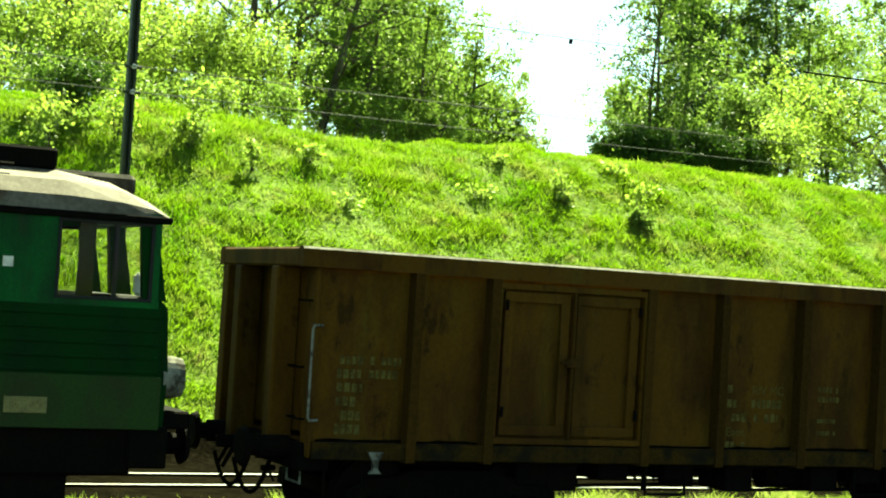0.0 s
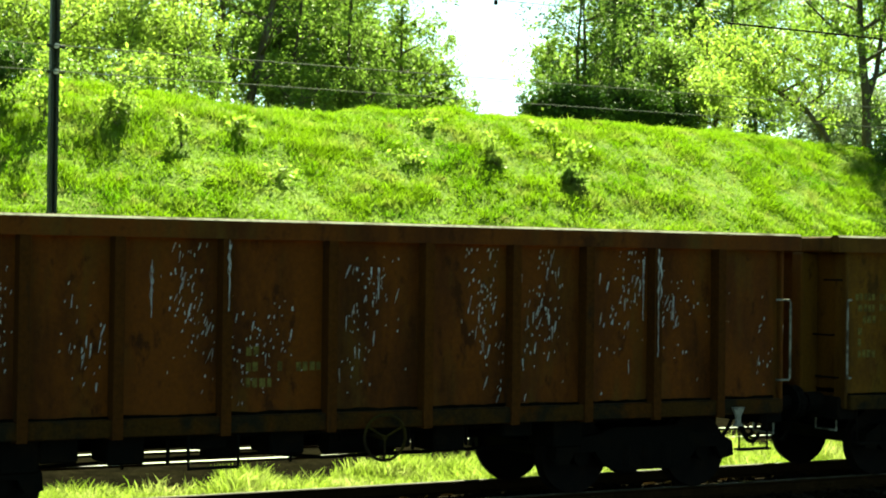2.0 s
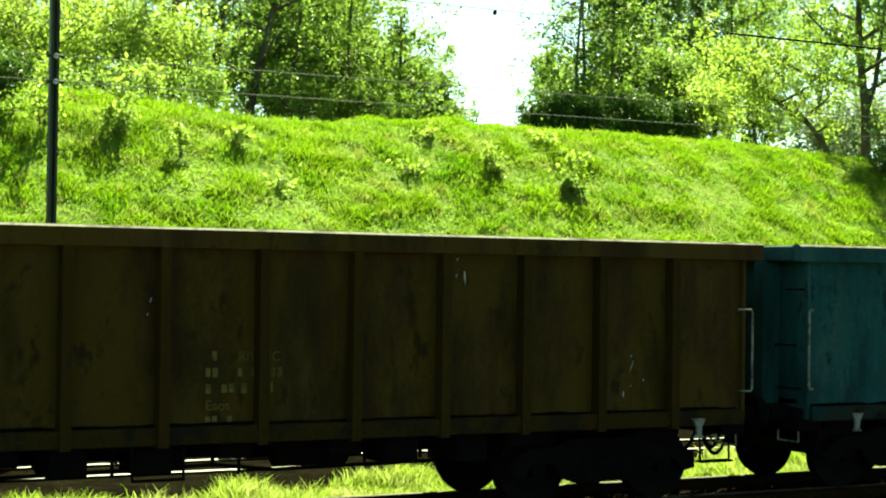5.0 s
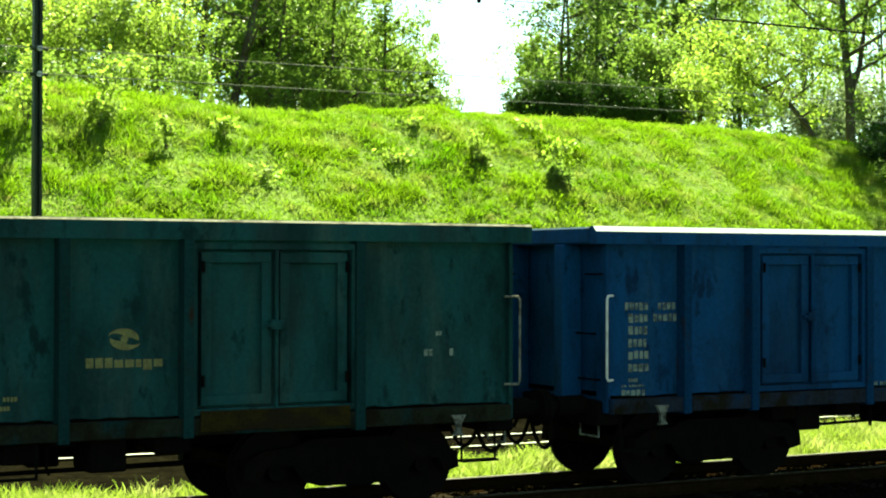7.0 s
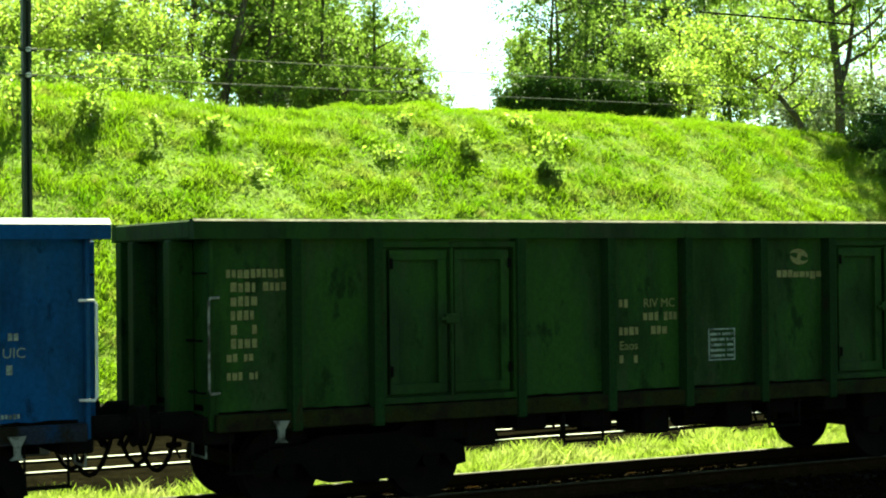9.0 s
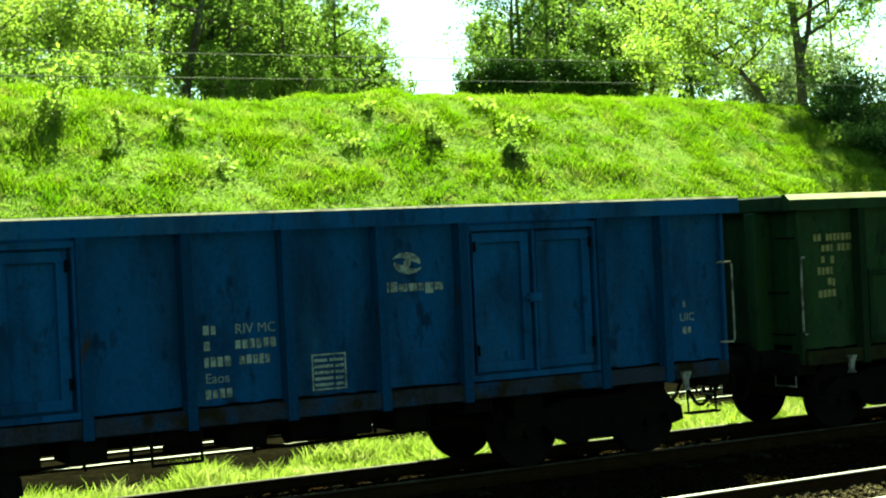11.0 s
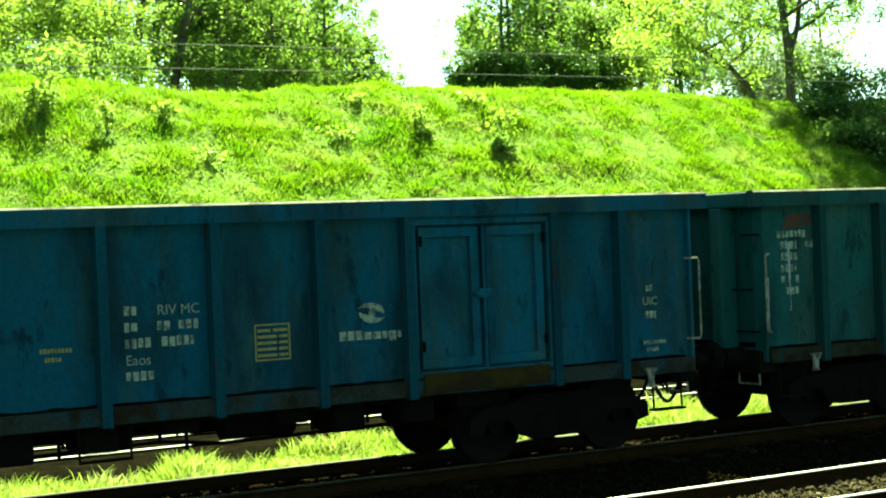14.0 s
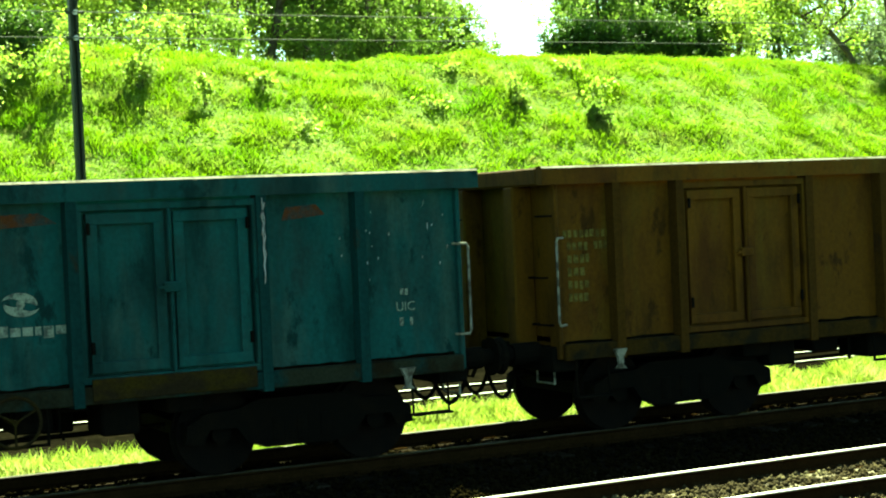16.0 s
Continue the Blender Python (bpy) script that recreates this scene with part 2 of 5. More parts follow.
# ---- mesh building ----
class Shape:
    def __init__(self):
        self.v, self.f = [], []

    def add(self, verts, faces):
        k = len(self.v)
        self.v += [tuple(p) for p in verts]
        self.f += [tuple(i + k for i in q) for q in faces]
        return self

    def box(self, x0, x1, y0, y1, z0, z1, c=0.0):
        """A box; c: width of the chamfer on all its edges."""
        if c <= 0:
            v = [(x, y, z) for z in (z0, z1) for y in (y0, y1) for x in (x0, x1)]
            return self.add(v, [(0, 2, 3, 1), (4, 5, 7, 6), (0, 1, 5, 4), (2, 6, 7, 3), (0, 4, 6, 2), (1, 3, 7, 5)])
        c = min(c, 0.45 * (x1 - x0), 0.45 * (y1 - y0), 0.45 * (z1 - z0))
        bm = bmesh.new()
        bmesh.ops.create_cube(bm, size=1, matrix=Matrix.Translation(((x0 + x1) / 2, (y0 + y1) / 2, (z0 + z1) / 2)) @ Matrix.Diagonal((x1 - x0, y1 - y0, z1 - z0, 1)))
        bmesh.ops.bevel(bm, geom=bm.edges[:], offset=c, segments=1, affect="EDGES")
        bm.verts.index_update()
        self.add([p.co for p in bm.verts], [[q.index for q in g.verts] for g in bm.faces])
        bm.free()
        return self

    def prism(self, outline, axis, a, b):
        """An outline of (u, v) pairs drawn out from a to b along the axis: x takes (y, z), y takes (x, z), z takes (x, y)."""
        put = {"x": lambda w, u, v: (w, u, v), "y": lambda w, u, v: (u, w, v), "z": lambda w, u, v: (u, v, w)}[axis]
        n = len(outline)
        v = [put(a, *p) for p in outline] + [put(b, *p) for p in outline]
        f = [tuple(range(n))[::-1], tuple(range(n, 2 * n))] + [(i, (i + 1) % n, (i + 1) % n + n, i + n) for i in range(n)]
        return self.add(v, f)

    def tube(self, pts, r, n=8, r1=None, closed=False):
        pts = [Vector(p) for p in pts]
        m = len(pts)
        rings = []
        for i, p in enumerate(pts):
            a = pts[(i - 1) % m] if (i or closed) else p
            b = pts[(i + 1) % m] if (i < m - 1 or closed) else p
            d = (b - a).normalized()
            u = d.orthogonal().normalized() if i == 0 else (u - d * u.dot(d)).normalized()
            w = d.cross(u)
            rr = r if r1 is None else r + (r1 - r) * i / (m - 1)
            rings.append([p + (u * math.cos(2 * math.pi * k / n) + w * math.sin(2 * math.pi * k / n)) * rr for k in range(n)])
        v = [q for g in rings for q in g]
        f = [(i * n + k, i * n + (k + 1) % n, ((i + 1) % m) * n + (k + 1) % n, ((i + 1) % m) * n + k) for i in range(m if closed else m - 1) for k in range(n)]
        if not closed:
            f += [tuple(range(n))[::-1], tuple(range((m - 1) * n, m * n))]
        return self.add(v, f)

    def mesh(self, name, mat):
        me = bpy.data.meshes.new(name)
        me.from_pydata(self.v, [], self.f)
        me.materials.append(mat)
        return me


def part(name, shape, mat, parent, label=""):
    ob = new(name, shape.mesh(name, mat) if isinstance(shape, Shape) else shape)
    ob.parent = parent
    return tagged(ob, label=label)


def thing(name, label, category, m=Matrix(), group="", kind=""):
    ob = new(name)
    ob.empty_display_size = 0.3
    ob.matrix_world = m
    return tagged(ob, label, category, group, kind)


def mesh_np(name, verts, faces, mat):
    """A mesh from arrays of points and of equal-sided faces."""
    me = bpy.data.meshes.new(name)
    n, k = faces.shape
    me.vertices.add(len(verts))
    me.vertices.foreach_set("co", np.asarray(verts, np.float32).ravel())
    me.loops.add(n * k)
    me.loops.foreach_set("vertex_index", faces.astype(np.int32).ravel())
    me.polygons.add(n)
    me.polygons.foreach_set("loop_start", np.arange(0, n * k, k, dtype=np.int32))
    me.update(calc_edges=True)
    me.materials.append(mat)
    return me


# ---- ground ----
LATTICE = np.random.default_rng(5).uniform(-1, 1, (256, 256))


def lumps(x, y, size, octaves=1):
    """Smooth random waves of the given size in metres, about -1 to 1."""
    total, weight = 0.0, 1.0
    for k in range(octaves):
        u, v = np.asarray(x, float) / size + 37.3 * k + 900, np.asarray(y, float) / size + 11.9 * k + 900
        i, j = np.floor(u).astype(int), np.floor(v).astype(int)
        fu, fv = u - i, v - j
        fu, fv = fu * fu * (3 - 2 * fu), fv * fv * (3 - 2 * fv)
        a, b = LATTICE[i % 256, j % 256], LATTICE[(i + 1) % 256, j % 256]
        c, d = LATTICE[i % 256, (j + 1) % 256], LATTICE[(i + 1) % 256, (j + 1) % 256]
        total = total + weight * ((a * (1 - fu) + b * fu) * (1 - fv) + (c * (1 - fu) + d * fu) * fv)
        size, weight = size * 0.5, weight * 0.55
    return total


BUMPS = [(18.3, 26.0, -0.40, 2.4), (13.5, 26.5, 0.12, 3.5), (23.0, 26.5, 0.10, 3.0), (41.0, 25.0, -0.5, 4.0)]


def ground_height(x, y):
    """Track bed low, a grassy cutting slope behind it, a level top; a low bank under the viewer."""
    x, y = np.asarray(x, float), np.asarray(y, float)
    slope = -0.5 + 0.6 * (y - 13.3)
    top = 7.42 + 0.012 * np.clip(y - 27, 0, 100)
    k = 1.1
    hh = np.clip(0.5 + 0.5 * (top - slope) / k, 0, 1)
    z = top * (1 - hh) + slope * hh - k * hh * (1 - hh)
    z = np.maximum(z, -0.55)
    for bx, by, bz, br in BUMPS:
        z = z + bz * np.exp(-((x - bx) ** 2 + (y - by) ** 2) / (2 * br * br)) * (y > 15)
    wob = 0.12 * lumps(x, y, 3.5) + 0.07 * lumps(x, y, 1.1, 2)
    z = z + wob * np.clip((y - 14) / 2, 0, 1)
    bank = np.clip((-10.0 - y) / 3.0, 0, 1)
    return z * (y > -5) + (-0.55 + 1.65 * bank) * (y <= -5)


def spaced(stops):
    out = []
    for a, b, d in stops:
        out += list(np.arange(a, b, d))
    return np.array(out + [stops[-1][1]])


gx = spaced([(-1500, -100, 200), (-100, -20, 10), (-20, 2, 1.0), (2, 50, 0.3), (50, 60, 1.0), (60, 140, 10), (140, 1540, 200)])
gy = spaced([(-1500, -100, 200), (-100, -20, 10), (-20, 10, 1.0), (10, 31, 0.3), (31, 71, 4), (71, 1500, 110)])
GX, GY = np.meshgrid(gx, gy)
GZ = ground_height(GX, GY)
nx, ny = len(gx), len(gy)
idx = (np.arange(ny - 1)[:, None] * nx + np.arange(nx - 1)[None, :]).ravel()
ground = new("ground", mesh_np("ground", np.stack([GX.ravel(), GY.ravel(), GZ.ravel()], 1), np.stack([idx, idx + 1, idx + 1 + nx, idx + nx], 1), SOIL))
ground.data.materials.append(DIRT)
# The unseen near ground is dark too, keeping bounced light off the wagons.
for poly in ground.data.polygons:
    poly.use_smooth = True
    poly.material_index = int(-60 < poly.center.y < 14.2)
tagged(ground, "grassy railway cutting with a steep green slope", "ground", kind="structure")

# ---- tracks ----
RAIL_OUT = [(-0.07, -0.17), (0.07, -0.17), (0.07, -0.155), (0.012, -0.13), (0.012, -0.045), (0.036, -0.03), (0.036, -0.012)]
RAIL_OUT = RAIL_OUT + [(-u, v) for u, v in RAIL_OUT[::-1]]


def track(y, z, x0, x1, label, bed_label, bed_mat, tie_mat, head_mat, sides=((2.3, 1.75), (2.3, 1.75))):
    """Rails on sleepers on a bed; sides: how far the bed's foot and crest reach towards the viewer and away."""
    (n0, n1), (f0, f1) = sides
    bed = new("track_bed", Shape().prism([(y - n0, z - 0.5), (y + f0, z - 0.5), (y + f1, z - 0.2), (y - n1, z - 0.2)], "x", x0, x1).mesh("track_bed", bed_mat))
    tagged(bed, bed_label, "track bed", kind="structure")
    t = thing("track", label, "railway track", Matrix.Translation((0, y, z)), kind="structure")
    for s in (-0.7535, 0.7535):
        r = part("rail", Shape().prism([(s + u, v) for u, v in RAIL_OUT], "x", x0, x1), RAIL_SIDE, t, "rusty steel rail")
        part("rail_head", Shape().prism([(s - 0.034, -0.012), (s + 0.034, -0.012), (s + 0.034, -0.006), (s + 0.026, 0.0), (s - 0.026, 0.0), (s - 0.034, -0.006)], "x", x0, x1), head_mat, r, "worn rail head")
    me = Shape().box(-0.13, 0.13, -1.3, 1.3, -0.33, -0.175, 0.015).mesh("sleeper", tie_mat)
    plate = Shape().box(-0.09, 0.09, -0.92, -0.59, -0.176, -0.16, 0.004).box(-0.09, 0.09, 0.59, 0.92, -0.176, -0.16, 0.004).mesh("rail_plate", RAIL_SIDE)
    rng = random.Random(int(y * 10))
    for i in range(int((min(x1, 42) - max(x0, -2)) / 0.62)):
        s = part("sleeper", me, None, t)
        s.matrix_local = pose(max(x0, -2) + i * 0.62 + rng.uniform(-0.03, 0.03), rng.uniform(-0.04, 0.04), rng.uniform(-0.012, 0.012), 0, 0, rng.uniform(-1.2, 1.2))
        part("rail_plate", plate, None, s)
    return t


# The bed colour under the train carries the train's shade.
track(1.42, 0.0, -160, 200, "busy railway track under the goods train", "ballast bed under the train, darkened for shade", SHADE_BALLAST, DARK_TIE, RAIL_DULL, ((2.36, 2.36), (2.3, 1.75)))
track(-3.30, 0.0, -160, 200, "empty railway track with bright rail heads", "sunlit brown ballast bed", BALLAST, SLEEPER, RAIL, ((2.3, 1.75), (2.36, 2.36)))
track(10.15, -0.50, -160, 200, "rear railway track with shining rails", "low near-black ballast bed by the slope", DIRT, DARK_TIE, RAIL)


def stones(name, label, x0, x1, y0, y1, z, count, seed, mat):
    rng = np.random.default_rng(seed)
    base = np.array([(1, 0, 0), (-1, 0, 0), (0, 1, 0), (0, -1, 0), (0, 0, 1), (0, 0, -1)], float)
    tri = np.array([(0, 2, 4), (2, 1, 4), (1, 3, 4), (3, 0, 4), (2, 0, 5), (1, 2, 5), (3, 1, 5), (0, 3, 5)])
    c = np.stack([rng.uniform(x0, x1, count), rng.uniform(y0, y1, count), np.full(count, z)], 1)
    c[:, 2] += rng.uniform(-0.01, 0.03, count)
    size = rng.uniform(0.02, 0.045, (count, 1, 1)) * rng.uniform(0.6, 1.3, (count, 6, 1))
    a = rng.uniform(0, 6.28, count)
    rot = np.stack([np.stack([np.cos(a), -np.sin(a), 0 * a], 1), np.stack([np.sin(a), np.cos(a), 0 * a], 1), np.tile([0, 0, 0.8], (count, 1))], 1)
    v = c[:, None, :] + np.einsum("nij,nkj->nki", rot, base[None] * size)
    f = tri[None] + 6 * np.arange(count)[:, None, None]
    return tagged(new(name, mesh_np(name, v.reshape(-1, 3), f.reshape(-1, 3), mat)), label, "ballast stones", kind="stuff")


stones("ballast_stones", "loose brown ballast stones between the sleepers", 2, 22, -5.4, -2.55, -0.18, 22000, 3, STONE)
# These two stone fields are coloured dark for the train's shade.
stones("ballast_stones", "ballast stones between the two tracks, darkened for shade", 2, 24, -2.54, -1.0, -0.19, 12000, 5, SHADE_STONE)
stones("ballast_stones", "loose dark ballast stones beside the train's rails", 2, 24, -1.0, 3.15, -0.19, 15000, 4, SHADE_STONE)


# ---- grass ----
def blades(name, label, x0, x1, y0, y1, count, low, high, wide, mat, seed, keep=None, lean=0.45, lump=0.7):
    """Bent blades of grass, three points wide at the foot, standing on the ground."""
    rng = np.random.default_rng(seed)
    x, y = rng.uniform(x0, x1, count), rng.uniform(y0, y1, count)
    if keep is not None:
        ok = keep(x, y, rng)
        x, y = x[ok], y[ok]
    n = len(x)
    z = ground_height(x, y) - 0.03
    clump = np.clip(0.5 + 0.75 * lumps(x, y, 0.75, 3), 0, 1.3)
    hgt = rng.uniform(low, high, n) * (0.55 + lump * clump)
    a, b = rng.uniform(0, 6.28, n), rng.uniform(0, 6.28, n)
    w = wide * rng.uniform(0.6, 1.4, n)
    l = lean * hgt * rng.uniform(0.3, 1.3, n)
    ux, uy = np.cos(a) * w / 2, np.sin(a) * w / 2
    dx, dy = np.cos(b) * l + 0.25 * l * lumps(x, y, 1.6), np.sin(b) * l - 0.25 * l
    foot = np.stack([x, y, z], 1)
    side = np.stack([ux, uy, 0 * ux], 1)
    mid = foot + np.stack([dx * 0.35, dy * 0.35, hgt * 0.6], 1)
    tip = foot + np.stack([dx, dy, hgt * 0.95], 1)
    v = np.stack([foot - side, foot + side, mid + side * 0.8, mid - side * 0.8, tip + side * 0.12, tip - side * 0.12], 1)
    f = np.array([[0, 1, 2, 3], [3, 2, 4, 5]])[None] + 6 * np.arange(n)[:, None, None]
    return tagged(new(name, mesh_np(name, v.reshape(-1, 3), f.reshape(-1, 4), mat)), label, "grass", kind="stuff")


blades("slope_grass", "long sunlit grass on the steep cutting slope", 3, 47, 14.3, 29.0, 480000, 0.06, 0.17, 0.022, GRASS, 11, lean=0.9, lump=0.8)
blades("slope_tussocks", "taller grass tussocks scattered over the slope", 3, 47, 14.6, 28.8, 150000, 0.16, 0.34, 0.024, GRASS, 14,
       keep=lambda x, y, rng: lumps(x, y, 0.6, 2) + 0.4 * lumps(x, y, 3.0) + rng.normal(size=len(x)) * 0.1 > 0.62, lean=0.65, lump=0.5)
blades("slope_weeds", "pale dry seed heads scattered over the slope", 3, 47, 15, 28.5, 60000, 0.14, 0.34, 0.02, MEADOW, 13,
       keep=lambda x, y, rng: lumps(x, y, 2.6, 2) + rng.normal(size=len(x)) * 0.25 > 0.45, lean=0.5)
blades("track_side_grass", "pale flowering grass strip between two tracks", 2, 36, 3.8, 8.2, 130000, 0.09, 0.30, 0.020, STRIP, 12,
       keep=lambda x, y, rng: y < np.clip(5.95 + 0.13 * (x - 5) + 0.5 * lumps(x, 0 * x, 0.9, 3), 5.1, 8.1) + rng.normal(size=len(x)) * 0.12, lean=0.7, lump=1.1)


# ---- leaves, bushes, trees ----
def leaf_cloud(name, centres, spread, per, size, mat, rng):
    """Folded leaves scattered round the clump centres."""
    c = np.repeat(np.asarray(centres, float), per, axis=0)
    n = len(c)
    d = rng.normal(size=(n, 3)) * 0.62
    shape = rng.uniform(0.6, 1.5, (len(centres), 3))
    d = d * np.repeat(shape, per, axis=0)
    c = c + d * np.repeat(np.broadcast_to(np.asarray(spread, float).reshape(-1, 1), (len(centres), 1)), per, axis=0)
    u = rng.normal(size=(n, 3))
    u /= np.linalg.norm(u, axis=1, keepdims=True)
    w = np.cross(u, rng.normal(size=(n, 3)))
    w /= np.linalg.norm(w, axis=1, keepdims=True)
    nrm = np.cross(u, w)
    s = size * rng.uniform(0.6, 1.35, (n, 1))
    v = np.stack([c - u * s * 0.5, c + w * s * 0.3 + nrm * s * 0.1, c + u * s * 0.55, c - w * s * 0.3 + nrm * s * 0.1], 1)
    f = np.array([[0, 1, 2], [0, 2, 3]])[None] + 4 * np.arange(n)[:, None, None]
    return mesh_np(name, v.reshape(-1, 3), f.reshape(-1, 3), mat)


def bush(x, y, radius, height, leaf, label, seed, size=0.09, leaves=900, lift=0.0):
    rng = np.random.default_rng(seed)
    z = float(ground_height(x, y))
    b = thing("bush", label, "bush", Matrix.Translation((x, y, z)), group="bushes on the slope")
    high, low = [], []
    for i in range(9):
        a, r = rng.uniform(0, 6.28), radius * rng.uniform(0.1, 0.85)
        tip = Vector((math.cos(a) * r, math.sin(a) * r, lift + height * rng.uniform(0.5, 1.1)))
        part("stem", Shape().tube([(0, 0, -0.1), tip * 0.5 + Vector((0, 0, 0.1)), tip], 0.009, 5, 0.004), BARK, b)
        high += [tip, tip * 0.82]
        low += [tip * 0.45]
    top = part("foliage", leaf_cloud("foliage", high, radius * 0.30, leaves // 20, size, LEAF[leaf], rng), None, b)
    part("inner_foliage", leaf_cloud("inner_foliage", low, radius * 0.40, leaves // 45, size * 0.8, LEAF[leaf], rng), None, top)
    return b


def tree(x, y, height, radius, leaf, label, seed, lean=(0, 0), start=0.25, clumps=70, per=110, size=0.2, spread=0.8, trunk=0.16, forks=7, group="trees above the slope", bends=None, fork=None):
    rng = np.random.default_rng(seed)
    z = float(ground_height(x, y))
    t = thing("tree", label, "tree", Matrix.Translation((x, y, z)), group=group)
    wood, ends = Shape(), []
    top = Vector((lean[0], lean[1], height * 0.92))
    sway = Vector((rng.uniform(-0.3, 0.3), rng.uniform(-0.3, 0.3), 0))
    spine = [Vector((0, 0, -0.2)), top * 0.25 + sway * 0.5, top * 0.5 + sway, top * 0.75 + sway * 0.4, top]
    if bends:
        spine = [Vector(p) for p in bends]
    wood.tube(spine, trunk, 8, trunk * 0.25)
    if fork:
        wood.tube([Vector(p) for p in fork], trunk * 0.7, 7, trunk * 0.15)
        ends += [Vector(p) for p in fork[2:]]

    def on_spine(s):
        s = min(max(s, 0), 0.999) * 4
        i = int(s)
        return spine[i].lerp(spine[i + 1], s - i)

    for i in range(forks):
        s = start + (1 - start) * (i + rng.uniform(0, 0.8)) / forks
        p = on_spine(s)
        a = 2.4 * i + rng.uniform(-0.5, 0.5)
        reach = radius * (1.0 - 0.55 * max(0, (s - 0.45) / 0.55)) * rng.uniform(0.7, 1.05)
        e = p + Vector((math.cos(a) * reach, math.sin(a) * reach, reach * rng.uniform(0.35, 0.9)))
        k = p.lerp(e, 0.5) + Vector((0, 0, -0.08 * reach))
        wood.tube([p, k, e], trunk * 0.42, 6, trunk * 0.08)
        ends += [k, e, k.lerp(e, 0.5)]
        for j in range(3):
            q = p.lerp(e, rng.uniform(0.35, 0.9))
            g = q + Vector(rng.normal(size=3)) * reach * 0.3 + Vector((0, 0, 0.2 * reach))
            wood.tube([q, g], trunk * 0.16, 5, trunk * 0.05)
            ends += [g]
    ends += [top, on_spine(0.85)]
    part("trunk", wood, BARK, t)
    pick = [ends[i] for i in rng.integers(0, len(ends), clumps)]
    cs = np.array([np.array(p) + rng.normal(size=3) * radius * 0.24 for p in pick])
    part("crown", leaf_cloud("crown", cs, rng.uniform(0.35, 1.0, clumps) * spread, per, size, LEAF[leaf], rng), None, t)
    return t


LIGHT_TREE = "broad-leaved tree with sunlit young yellow-green leaves"
MID_TREE = "leafy spring-green tree behind the slope's crest"
DARK_TREE = "dense dark green tree behind the slope's crest"
PALE_TREE = "hazy pale green tree far beyond the slope"
